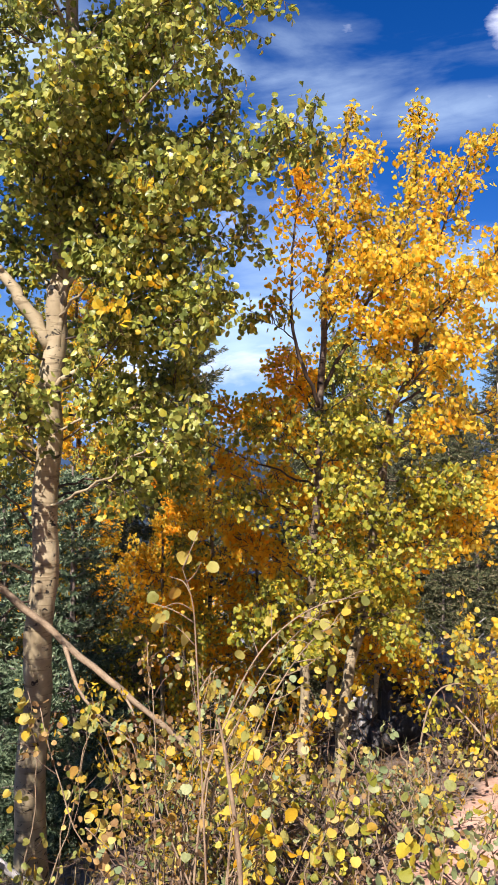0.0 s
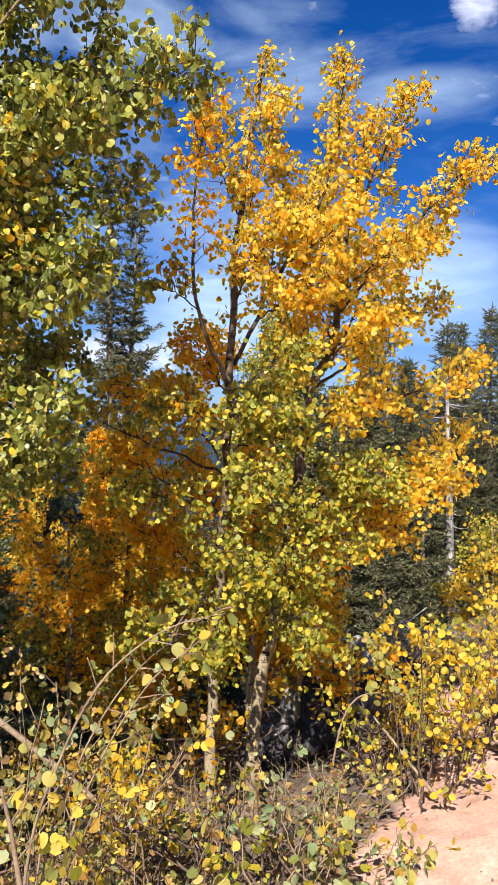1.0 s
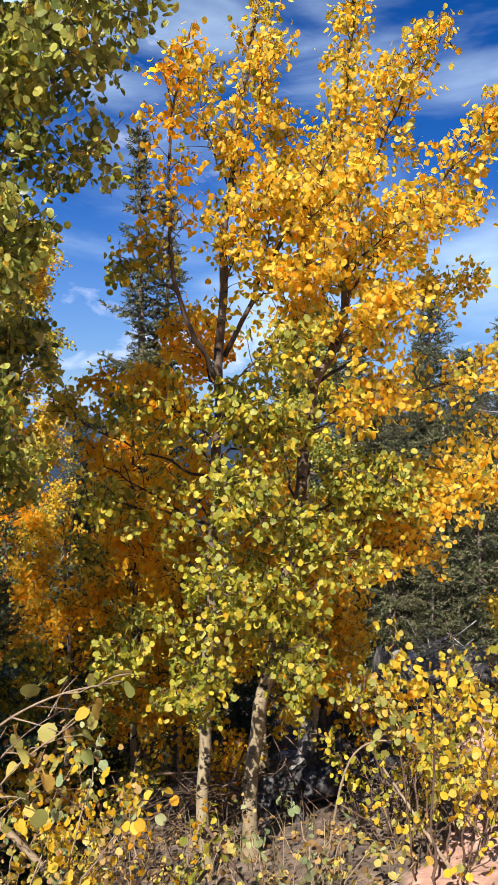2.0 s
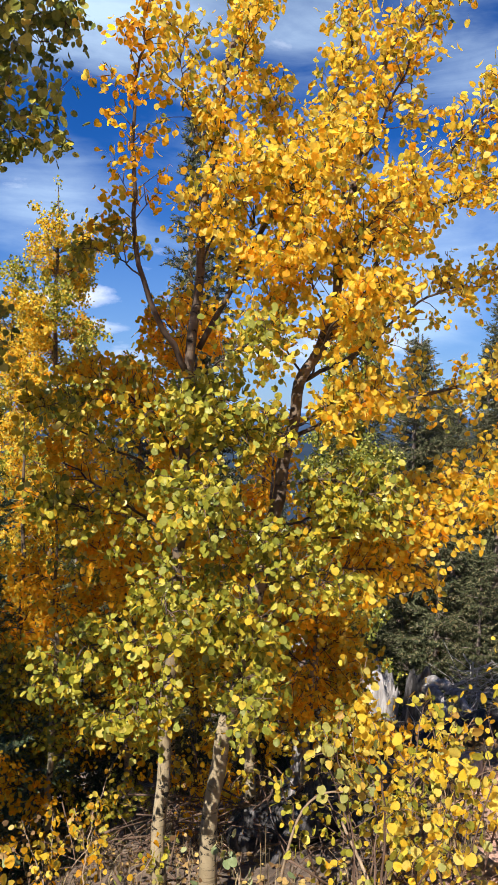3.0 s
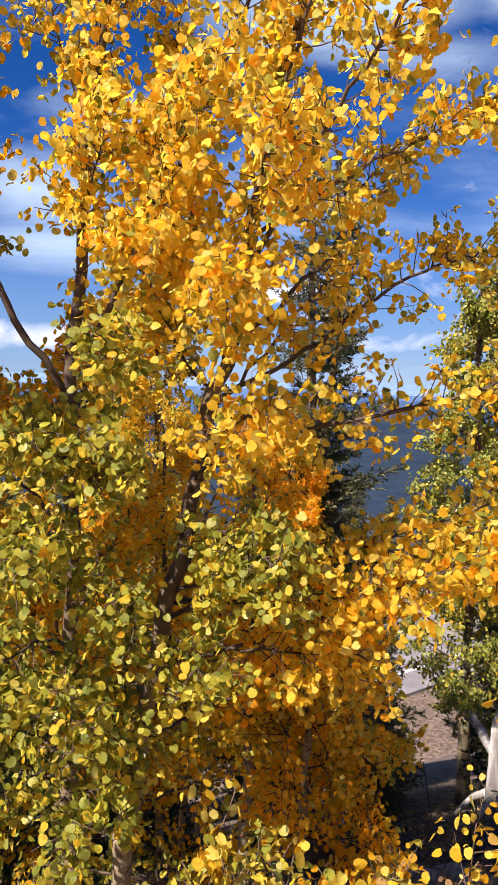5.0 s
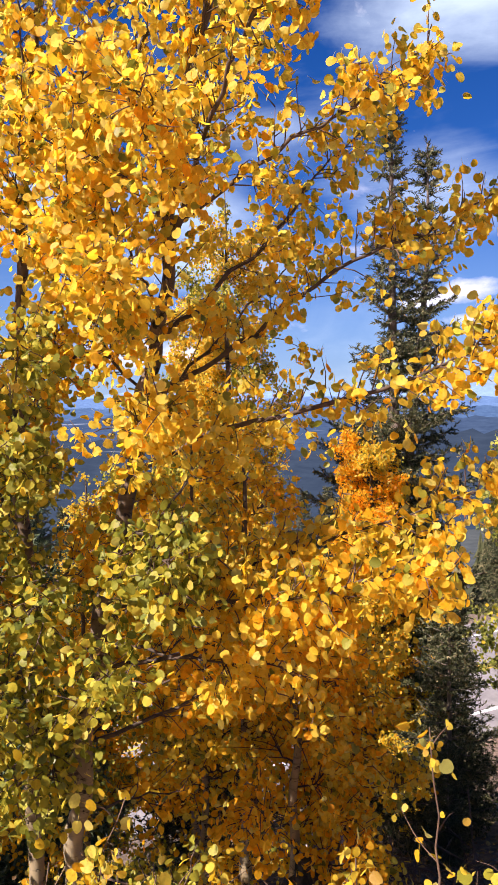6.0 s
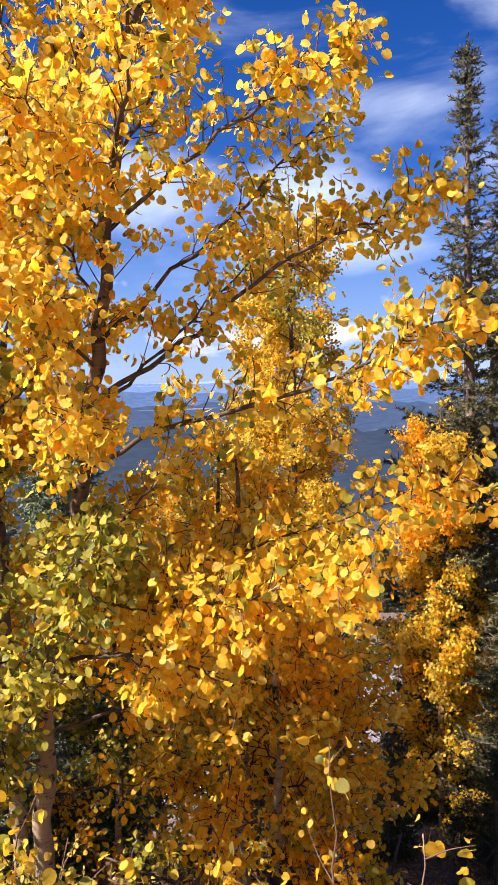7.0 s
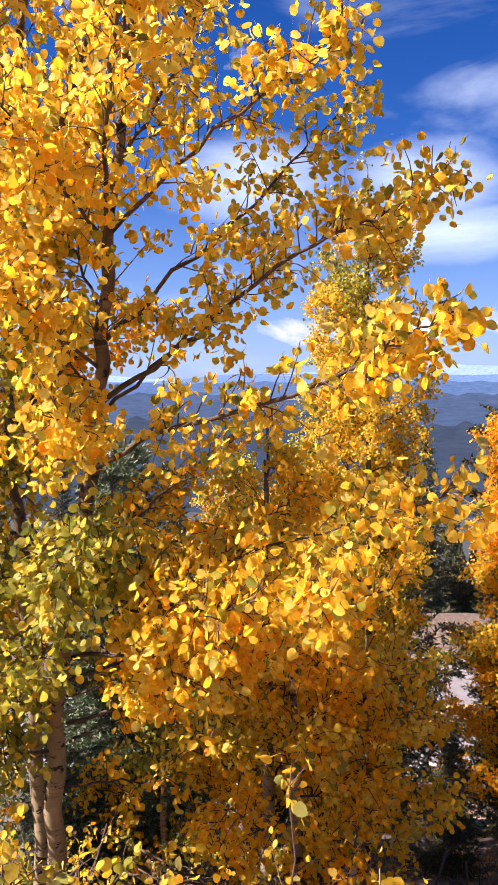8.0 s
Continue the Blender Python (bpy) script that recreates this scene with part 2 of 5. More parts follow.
def ground_material():
    m = Nodes("hillside_ground")
    vec = m.coords(kind="Object")
    at = m.node("Attribute")
    at.attribute_name = "bare"
    big, mid, fine = m.noise(vec, 1.1, 6.0, 0.6), m.noise(vec, 9.0, 6.0, 0.62), m.noise(vec, 60.0, 4.0, 0.6)
    dirt = m.ramp(mid, [(0.28, (0.35, 0.205, 0.145)), (0.5, (0.47, 0.29, 0.21)), (0.75, (0.55, 0.37, 0.285))])
    dirt = m.mix(0.7, dirt, m.ramp(m.noise(vec, 2.3, 6.0, 0.65, 0.4), [(0.32, (0.66, 0.62, 0.58)), (0.5, (1.0, 1.0, 1.0)), (0.7, (1.1, 1.06, 1.02))]), "MULTIPLY")
    litter = m.ramp(mid, [(0.3, (0.04, 0.028, 0.02)), (0.47, (0.11, 0.08, 0.056)), (0.62, (0.21, 0.155, 0.11)), (0.78, (0.14, 0.125, 0.07))])
    add = m.node("Math")
    add.operation = "ADD"
    m.link(at.outputs["Fac"], add.inputs[0])
    sub = m.node("Math")
    sub.operation = "MULTIPLY_ADD"
    sub.inputs[1].default_value, sub.inputs[2].default_value = 0.9, -0.45
    m.link(big, sub.inputs[0])
    m.link(sub.outputs[0], add.inputs[1])
    fac = m.ramp(add.outputs[0], [(0.42, (0, 0, 0)), (0.58, (1, 1, 1))])
    col = m.mix(fac, litter, dirt)
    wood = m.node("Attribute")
    wood.attribute_name = "hazed_woods"
    # far woods, with blue distance haze painted into the treetop colour
    hazed_canopy = m.ramp(m.noise(vec, 0.09, 8.0, 0.7), [(0.35, (0.018, 0.027, 0.03)), (0.55, (0.04, 0.055, 0.06)), (0.72, (0.085, 0.095, 0.085))])
    col = m.mix(wood.outputs["Fac"], col, hazed_canopy)
    col = m.mix(0.5, col, m.ramp(fine, [(0.3, (0.5, 0.5, 0.5)), (0.6, (1.1, 1.1, 1.1))]), "MULTIPLY")
    m.link(col, m.b.inputs["Base Color"])
    m.b.inputs["Roughness"].default_value = 0.95
    m.bump(m.mix(0.5, mid, fine), 0.4, 0.015)
    return m.mat


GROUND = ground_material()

# ---- building blocks ----
rng = np.random.default_rng(7)


def mesh_of(name, verts, faces, mat, smooth=True):
    me = bpy.data.meshes.new(name)
    me.from_pydata([tuple(v) for v in verts] if not isinstance(verts, np.ndarray) else verts.tolist(), [], faces.tolist() if isinstance(faces, np.ndarray) else faces)
    me.materials.append(mat)
    if smooth:
        me.polygons.foreach_set("use_smooth", np.ones(len(me.polygons), bool))
    me.update()
    return me


def part(name, data, parent, label="", kind=""):
    ob = new(name, data)
    ob.parent = parent
    return tagged(ob, label=label, kind=kind)


def thing(name, base, label, category, group="", kind=""):
    ob = new(name)
    ob.empty_display_size = 0.1
    ob.location = base
    return tagged(ob, label, category, group, kind)


def unit(v):
    return v / (np.linalg.norm(v, axis=-1, keepdims=True) + 1e-9)


def spline(pts, steps=5):
    """A smooth line through a few points."""
    p = np.array(pts, float)
    q = np.vstack([2 * p[0] - p[1], p, 2 * p[-1] - p[-2]])
    out = []
    for i in range(1, len(q) - 2):
        for t in np.linspace(0, 1, steps, endpoint=False):
            a, b, c, d = q[i - 1:i + 3]
            out.append(0.5 * (2 * b + (c - a) * t + (2 * a - 5 * b + 4 * c - d) * t * t + (3 * b - a - 3 * c + d) * t ** 3))
    out.append(p[-1])
    return np.array(out)


def tube(line, r0, r1, sides=7, wobble=0.06, flare=0.0, full=0.0):
    """A tapered limb along a line: vertices and faces."""
    n = len(line)
    tan = unit(np.gradient(line, axis=0))
    ref = np.array([0.31, 0.87, 0.12])
    u = unit(np.cross(tan, ref))
    v = np.cross(tan, u)
    f = np.linspace(0, 1, n)
    rad = (r1 + (r0 - r1) * (1 - f) ** full if full else r0 + (r1 - r0) * f ** 0.9) + flare * np.exp(-f * n / 2.5)
    ang = np.linspace(0, 2 * np.pi, sides, endpoint=False)
    r = rad[:, None] * (1 + wobble * rng.standard_normal((n, sides)))
    vs = line[:, None] + r[..., None] * (np.cos(ang)[None, :, None] * u[:, None] + np.sin(ang)[None, :, None] * v[:, None])
    vs = vs.reshape(-1, 3)
    fs = []
    for i in range(n - 1):
        for j in range(sides):
            k = (j + 1) % sides
            fs.append((i * sides + j, i * sides + k, (i + 1) * sides + k, (i + 1) * sides + j))
    fs.append(tuple(range(sides))[::-1])
    fs.append(tuple((n - 1) * sides + j for j in range(sides)))
    return vs, fs


def joined(pieces):
    vs, fs, o = [], [], 0
    for v, f in pieces:
        vs.append(np.asarray(v))
        fs.extend([tuple(i + o for i in q) for q in f])
        o += len(v)
    return np.vstack(vs), fs


# a roundish aspen leaf with a short point, folded along its midrib, on a thin stalk
LEAF_V = np.array([(0, 0.04, 0), (0.28, 0.0, 0.05), (0.49, 0.22, 0.08), (0.51, 0.53, 0.05), (0.31, 0.82, -0.02), (0, 0.95, -0.07),
                   (-0.31, 0.82, -0.01), (-0.51, 0.52, 0.06), (-0.49, 0.21, 0.09), (-0.27, 0.0, 0.05), (0, 0.46, -0.02), (0.03, -0.75, 0.03)], float)
LEAF_F = [(10, k, (k + 1) % 10) for k in range(10)] + [(0, 11, 10)]
LEAF_F = np.array(LEAF_F)


def leaf_frames(pos, droop=0.85, spread=0.85):
    """Axes for leaves that hang loosely from pos: width, length, normal."""
    n = len(pos)
    tip = unit(rng.standard_normal((n, 3)) * spread * np.array([1, 1, 0.7]) + np.array([0, 0, -droop]))
    nor = rng.standard_normal((n, 3)) * np.array([1, 1, 0.65])
    nor = unit(nor - (nor * tip).sum(1, keepdims=True) * tip)
    wid = np.cross(tip, nor)
    return wid, tip, nor


LOW_V = np.array([(0, 0, 0), (0.48, 0.22, 0.08), (0.42, 0.72, 0), (0, 0.97, -0.08), (-0.42, 0.72, 0.0), (-0.48, 0.22, 0.08)], float)
LOW_F = np.array([(0, 1, 2), (0, 2, 3), (0, 3, 4), (0, 4, 5)])


def leaf_mesh_arrays(pos, size, frames, low=False):
    wid, tip, nor = frames
    T0 = LOW_V if low else LEAF_V
    curl = rng.uniform(-0.6, 2.4, len(pos))[:, None]
    wave = rng.uniform(-0.09, 0.09, (len(pos), 1)) * np.sin(4.0 * T0[:, 0] + 3.0 * T0[:, 1] + rng.uniform(0, 6.28, (len(pos), 1)))
    hook = rng.uniform(-0.22, 0.15, (len(pos), 1)) * T0[:, 1] ** 2
    wide = rng.uniform(0.8, 1.1, len(pos))[:, None] * (1.0 - 0.06 * np.clip(curl, 0, 3))
    T = T0[None]
    F = LOW_F if low else LEAF_F
    v = (T[..., 0] * wide)[..., None] * wid[:, None] + T[..., 1][..., None] * tip[:, None] + (T[..., 2] * curl + wave + hook)[..., None] * nor[:, None]
    v = pos[:, None] + size[:, None, None] * (v + 0.75 * tip[:, None])
    f = F[None] + (np.arange(len(pos)) * T.shape[1])[:, None, None]
    return v.reshape(-1, 3), f.reshape(-1, 3)


ONE_LEAF = {}


def one_leaf(mat):
    """Six folded leaf shapes shared by the single leaves."""
    if mat.name not in ONE_LEAF:
        shapes = []
        for k, curl in enumerate((0.3, 0.8, 1.3, 1.8, 2.4, -0.5)):
            v = LEAF_V.copy()
            v[:, 2] = v[:, 2] * curl + 0.06 * np.sin(4.0 * v[:, 0] + 3.0 * v[:, 1] + 1.1 * k) + (-0.2, 0.1, -0.1, 0.15, 0.0, -0.15)[k] * v[:, 1] ** 2
            v[:, 0] *= (1.05, 0.95, 0.9, 0.85, 0.8, 1.0)[k]
            v[:, 1] += 0.75
            shapes.append(mesh_of("leaf", v, LEAF_F, mat))
        ONE_LEAF[mat.name] = shapes
    return ONE_LEAF[mat.name]


def foliage_mesh(base, sets, low=False):
    """One mesh of leaves; sets: (material, positions, sizes, axes)."""
    vs, fs, idx, mats, o = [], [], [], [], 0
    for mat, pos, size, fr in sets:
        if len(pos):
            v, f = leaf_mesh_arrays(pos - base, size, fr, low)
            vs.append(v), fs.append(f + o), idx.append(np.full(len(f), len(mats)))
            mats.append(mat)
            o += len(v)
    if not vs:
        return None
    me = mesh_of("foliage", np.vstack(vs), np.vstack(fs), mats[0])
    for m in mats[1:]:
        me.materials.append(m)
    me.polygons.foreach_set("material_index", np.concatenate(idx).astype(np.int32))
    return me


def put_leaves(base, groups, near, singles, low=False):
    """groups: (owner, sets of (material, positions, sizes)). The leaves nearest to the point near are objects, the rest one mesh for each owner."""
    base, near = np.array(base), np.array(near)
    total = np.concatenate([np.linalg.norm(p - near, axis=1) for _, sets in groups for _, p, _ in sets])
    cut = np.sort(total)[min(singles, len(total) - 1)] if singles else -1.0
    for owner, sets in groups:
        rest_sets = []
        for mat, pos, size in sets:
            fr = leaf_frames(pos)
            sel = np.linalg.norm(pos - near, axis=1) < cut
            for i in np.nonzero(sel)[0]:
                ob = new("leaf", one_leaf(mat)[i % 6])
                ob.parent = owner
                w, t, n = (a[i] * size[i] for a in fr)
                p = pos[i] - base
                ob.matrix_basis = Matrix(((w[0], t[0], n[0], p[0]), (w[1], t[1], n[1], p[1]), (w[2], t[2], n[2], p[2]), (0, 0, 0, 1)))
            rest_sets.append((mat, pos[~sel], size[~sel], tuple(a[~sel] for a in fr)))
        me = foliage_mesh(base, rest_sets, low)
        if me:
            part("foliage", me, owner, kind="stuff")


def twigs_on(line, n, length, start=0.25, up=0.25, wide=1.0):
    """Thin side shoots along a limb: a list of short lines."""
    out = []
    L = len(line)
    tan = unit(np.gradient(line, axis=0))
    for k in range(n):
        f = start + (1 - start) * (k + rng.uniform(0, 1)) / n
        i = min(int(f * (L - 1)), L - 2)
        p = line[i] + (line[i + 1] - line[i]) * rng.uniform(0, 1)
        side = rng.standard_normal(3)
        side = unit(side - side.dot(tan[i]) * tan[i])
        d = unit(tan[i] * rng.uniform(0.3, 1.0) + side * wide + np.array([0, 0, up]))
        ln = length * rng.uniform(0.5, 1.15) * (1.1 - 0.45 * f)
        e1 = p + d * ln * 0.5
        e2 = p + d * ln + np.array([0, 0, rng.uniform(-0.3, 0.18)]) * ln + rng.standard_normal(3) * 0.08 * ln
        out.append(spline([p, e1, e2], 3))
    return out


def leaves_on(lines, per, jitter=0.018, start=0.2):
    """Points for leaves along shoots."""
    pos = []
    for ln in lines:
        seg = np.linalg.norm(np.diff(ln, axis=0), axis=1).sum()
        n = max(2, int(per * seg * rng.uniform(0.75, 1.25)))
        knots = start + (1 - start) * rng.uniform(0, 1, max(2, n // 7)) ** 0.75
        knots[0] = 0.97
        f = np.clip(knots[rng.integers(len(knots), size=n)] + rng.normal(0, 0.03, n), 0, 1)
        x = f * (len(ln) - 1)
        i = np.minimum(x.astype(int), len(ln) - 2)
        pos.append(ln[i] + (ln[i + 1] - ln[i]) * (x - i)[:, None] + rng.standard_normal((n, 3)) * jitter)
    return np.vstack(pos)


def ground_z(x, y):
    d = -0.86 * (x - 0.8) + 0.52 * (y - 0.1)
    z = np.interp(d, SLOPE_D, SLOPE_Z)
    near = np.exp(-(d / 30.0) ** 2)
    return z + near * (0.05 * np.sin(1.7 * x + 0.6 * y) * np.sin(1.3 * y - 0.4 * x) + 0.02 * np.sin(5.1 * x + 1.0) * np.sin(4.3 * y)) * (1 - np.exp(-np.maximum(d - 0.3, 0.0)) * 0.7) * ((d < 13) | (d > 30))


SLOPE_D = [-4000, -300, -60, -14, -6, 0, 0.9, 1.5, 2.5, 3.3, 6.7, 12, 14.2, 15.0, 29, 31, 37, 64, 140, 420, 1200, 4800]
SLOPE_Z = [160, 90, 24, 2.2, 0.05, -0.1, -0.15, -0.3, -0.65, -0.98, -2.6, -5.5, -7.5, -7.58, -7.58, -8.0, -10.5, -22, -48, -105, -150, -158]


def ground_at(x, y, sink=0.0):
    return (x, y, float(ground_z(np.array(x), np.array(y))) - sink)


# ---- the hillside ----


def build_ground():
    def axis(c, half, fine, far):
        a = list(np.arange(c - half, c + half + 1e-6, fine))
        step, lo, hi = fine, a[0], a[-1]
        left, right = [], []
        while hi < far:
            step *= 1.22
            lo, hi = lo - step, hi + step
            left.append(lo), right.append(hi)
        return np.array(left[::-1] + a + right)
    xs, ys = axis(0.9, 4.2, 0.075, 4700), axis(4.2, 5.0, 0.075, 4700)
    X, Y = np.meshgrid(xs, ys)
    Z = ground_z(X, Y)
    fine = np.exp(-((X - 0.9) / 6) ** 2 - ((Y - 4.2) / 6) ** 2)
    bumps = np.zeros_like(Z)
    for k, a in ((3.1, 0.022), (7.7, 0.012), (15.0, 0.007)):
        bumps += a * np.sin(k * X + 1.3 * k * Y * 0.6 + k) * np.sin(k * 0.8 * Y - 0.5 * k * X)
    bumps += 0.006 * rng.standard_normal(Z.shape)
    Z = Z + bumps * fine
    far = np.clip((np.hypot(X, Y) - 300) / 1500, 0, 1)
    Z += far * (14 * np.sin(X / 310 + 1) * np.sin(Y / 270) + 9 * np.sin(X / 140 + Y / 190))
    nx, ny = len(xs), len(ys)
    idx = np.arange(nx * ny).reshape(ny, nx)
    F = np.stack([idx[:-1, :-1], idx[:-1, 1:], idx[1:, 1:], idx[1:, :-1]], -1).reshape(-1, 4)
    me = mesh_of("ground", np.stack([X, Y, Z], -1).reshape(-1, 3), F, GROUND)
    d = -0.86 * (X - 0.8) + 0.52 * (Y - 0.1)
    bare = np.clip(1.0 - (d - 1.5 - 0.22 * np.sin(2.1 * X + 0.7 * Y)) / 0.5, 0, 1)
    # unseen dirt behind the path is kept wide to bounce warm light
    bare *= np.clip((d + 9.0 + 0.3 * np.sin(1.3 * X + 1.9 * Y)) / 0.8, 0, 1)
    bare = np.maximum(bare, 0.75 * np.exp(-((d - 14.8) / 1.0) ** 2))
    bare = np.maximum(bare, 0.8 * np.exp(-((X - 2.1) / 0.9) ** 2 - ((Y - 5.4) / 1.3) ** 2))
    at = me.attributes.new("bare", "FLOAT", "POINT")
    at.data.foreach_set("value", bare.reshape(-1).astype(np.float32))
    # mask of the haze-tinted woods past the road
    hazed_woods = np.clip((d - 31.0) / 8.0, 0, 1)
    at = me.attributes.new("hazed_woods", "FLOAT", "POINT")
    at.data.foreach_set("value", hazed_woods.reshape(-1).astype(np.float32))
    tagged(new("ground", me), "sloping hillside of pinkish bare dirt and brown leaf litter", "ground", kind="structure")


build_ground()


def build_road():
    """A two-lane road below, with edge lines and a yellow centre line."""
    a = Vector((0.25, 0.968, 0)).normalized()
    side = Vector((-a.y, a.x, 0))
    c = Vector((-12.6, 18.4, -7.55))
    def strip(o0, o1, z0, z1, s0, s1, n=24):
        vs, fs = [], []
        for i in range(n + 1):
            p = c + a * (s0 + (s1 - s0) * i / n)
            p0, p1 = p + side * o0, p + side * o1
            vs += [(p0.x, p0.y, p0.z + z1), (p1.x, p1.y, p1.z + z1), (p0.x, p0.y, p0.z + z0), (p1.x, p1.y, p1.z + z0)]
        for i in range(n):
            k, m = 4 * i, 4 * i + 4
            fs += [(k, m, m + 1, k + 1), (k + 2, k, m, m + 2)[::-1], (k + 1, k + 3, m + 3, m + 1)]
        return vs, fs
    v, f = strip(-3.9, 3.9, -0.2, 0.06, -30, 30)
    road = tagged(new("road", mesh_of("road", v, f, ASPHALT, False)), "grey asphalt two-lane mountain road below the slope", "road", kind="structure")
    for o0, o1, mat, nm in ((-2.75, -2.6, ROAD_WHITE, "edge_line"), (2.6, 2.75, ROAD_WHITE, "edge_line"), (-0.2, -0.08, ROAD_YELLOW, "centre_line"), (0.08, 0.2, ROAD_YELLOW, "centre_line")):
        v, f = strip(o0, o1, 0.058, 0.066, -30, 30)
        part(nm, mesh_of(nm, v, f, mat, False), road)


build_road()


def build_far():
    """Far ridges that close the horizon, self-lit, with haze painted into their colours."""
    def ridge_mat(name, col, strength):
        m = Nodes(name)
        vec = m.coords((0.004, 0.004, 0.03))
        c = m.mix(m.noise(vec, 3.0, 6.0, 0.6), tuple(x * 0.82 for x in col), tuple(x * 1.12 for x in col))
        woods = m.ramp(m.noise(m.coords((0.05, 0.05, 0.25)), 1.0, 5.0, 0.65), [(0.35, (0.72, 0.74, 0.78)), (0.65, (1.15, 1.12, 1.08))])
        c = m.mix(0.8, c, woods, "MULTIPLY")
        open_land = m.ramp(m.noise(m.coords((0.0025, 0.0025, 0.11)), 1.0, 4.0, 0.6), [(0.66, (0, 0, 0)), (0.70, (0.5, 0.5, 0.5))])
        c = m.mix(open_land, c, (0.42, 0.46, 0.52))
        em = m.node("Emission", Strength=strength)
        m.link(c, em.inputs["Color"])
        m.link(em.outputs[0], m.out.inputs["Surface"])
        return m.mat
    # each farther ridge is painted bluer and paler for haze
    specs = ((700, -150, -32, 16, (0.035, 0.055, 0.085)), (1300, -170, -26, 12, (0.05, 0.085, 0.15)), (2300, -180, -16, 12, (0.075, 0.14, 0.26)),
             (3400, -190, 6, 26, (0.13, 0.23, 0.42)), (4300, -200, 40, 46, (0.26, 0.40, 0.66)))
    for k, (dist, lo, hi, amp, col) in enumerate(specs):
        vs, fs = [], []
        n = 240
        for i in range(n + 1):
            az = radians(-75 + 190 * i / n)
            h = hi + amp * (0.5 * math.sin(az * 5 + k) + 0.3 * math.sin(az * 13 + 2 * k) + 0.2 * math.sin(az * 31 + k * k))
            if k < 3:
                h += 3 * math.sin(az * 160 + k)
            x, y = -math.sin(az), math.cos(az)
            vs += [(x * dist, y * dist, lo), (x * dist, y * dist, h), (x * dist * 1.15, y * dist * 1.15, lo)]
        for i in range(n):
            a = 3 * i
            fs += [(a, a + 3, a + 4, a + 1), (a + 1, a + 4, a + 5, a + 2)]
        tagged(new("backdrop", mesh_of("backdrop", vs, fs, ridge_mat("self_lit_haze_ridge", col, 0.85))), "hazy blue distant forested ridge on the horizon", "distant hills", kind="structure")


build_far()

# ---- aspens ----
PATH_SIDE = (2.6, 2.9, 1.2)


def aspen(base, trunk, radii, limbs, label, bark, leaf_size=0.046, singles=0, near=PATH_SIDE, twig_len=0.3, per=62.0, top_mat=GOLD, top_twigs=30, sides=10, low=False, thick=1.56, inner=0.2, full=0.6, pale=0.02):
    """One aspen. limbs: (points, radius, leaf material, shoots, leaves per metre[, where its shoots begin])."""
    root = thing("aspen_tree", base, label, "tree", "aspens on the slope")
    b = np.array(base)
    line = spline(trunk, 8)
    line[:, :2] += 0.006 * np.sin(np.arange(len(line)) * 0.9)[:, None]
    v, f = tube(line, radii[0], radii[1], sides, 0.035, radii[0] * 0.35, full)
    stem = part("trunk", mesh_of("trunk", v - b, f, bark), root)
    groups = []

    def dress(owner, shoots, carrying, mat, dens):
        v, f = joined([tube(s[::3] if low else s[::2], 0.0026, 0.001, 3, 0.0) for s in shoots])
        part("twig_spray", mesh_of("twig_spray", v - b, f, BARK_TWIG), owner, kind="stuff")
        pos = leaves_on(carrying, dens)
        groups.append((owner, [(m, p, leaf_size * rng.uniform(0.7, 1.2, len(p))) for m, p in mixed(mat, pos)]))

    top = line[int(len(line) * 0.62):]
    tw = twigs_on(top, top_twigs, twig_len, 0.0, 0.35, 0.9)
    dress(stem, tw, tw + [top[len(top) // 2:]], top_mat, per)
    for pts, r, mat, n, dens, *begin in limbs:
        ln = spline(pts, 6)
        ln[1:-1] += rng.standard_normal((len(ln) - 2, 3)) * 0.006
        v, f = tube(ln, r * 0.72, r * 0.16, 8 if r > 0.02 else 6, 0.05)
        limb = part("limb", mesh_of("limb", v - b, f, bark if r > pale else BARK_LIMB), root)
        tw = twigs_on(ln, int(n * 1.25), twig_len, begin[0] if begin else inner if pts[0][2] < 1.95 else 0.12, 0.22, 1.0)
        sub = []
        for t in tw[::2]:
            sub += twigs_on(t, 2, twig_len * 0.45, 0.3, 0.1)
        dress(limb, tw + sub, tw + sub + [ln[len(ln) // 2:]], mat, dens * thick * OPENNESS[mat.name])
    put_leaves(base, groups, near, singles, low)
    return root


OPENNESS = {AMBER.name: 0.95, LIME.name: 0.8, GOLD.name: 1.0, GREEN.name: 1.0}
MIXES = {LIME.name: ((LIME, 0.68), (GOLD, 0.15), (GREEN, 0.17)), AMBER.name: ((AMBER, 0.84), (GOLD, 0.15), (LIME, 0.01)),
         GOLD.name: ((GOLD, 0.77), (LIME, 0.11), (AMBER, 0.12)), GREEN.name: ((GREEN, 0.88), (LIME, 0.12))}


def mixed(mat, p):
    """Split a limb's leaves among the colours that grow together on it."""
    u = rng.uniform(0, 1, len(p))
    out, a = [], 0.0
    for m, share in MIXES[mat.name]:
        out.append((m, p[(u >= a) & (u < a + share)]))
        a += share
    return out


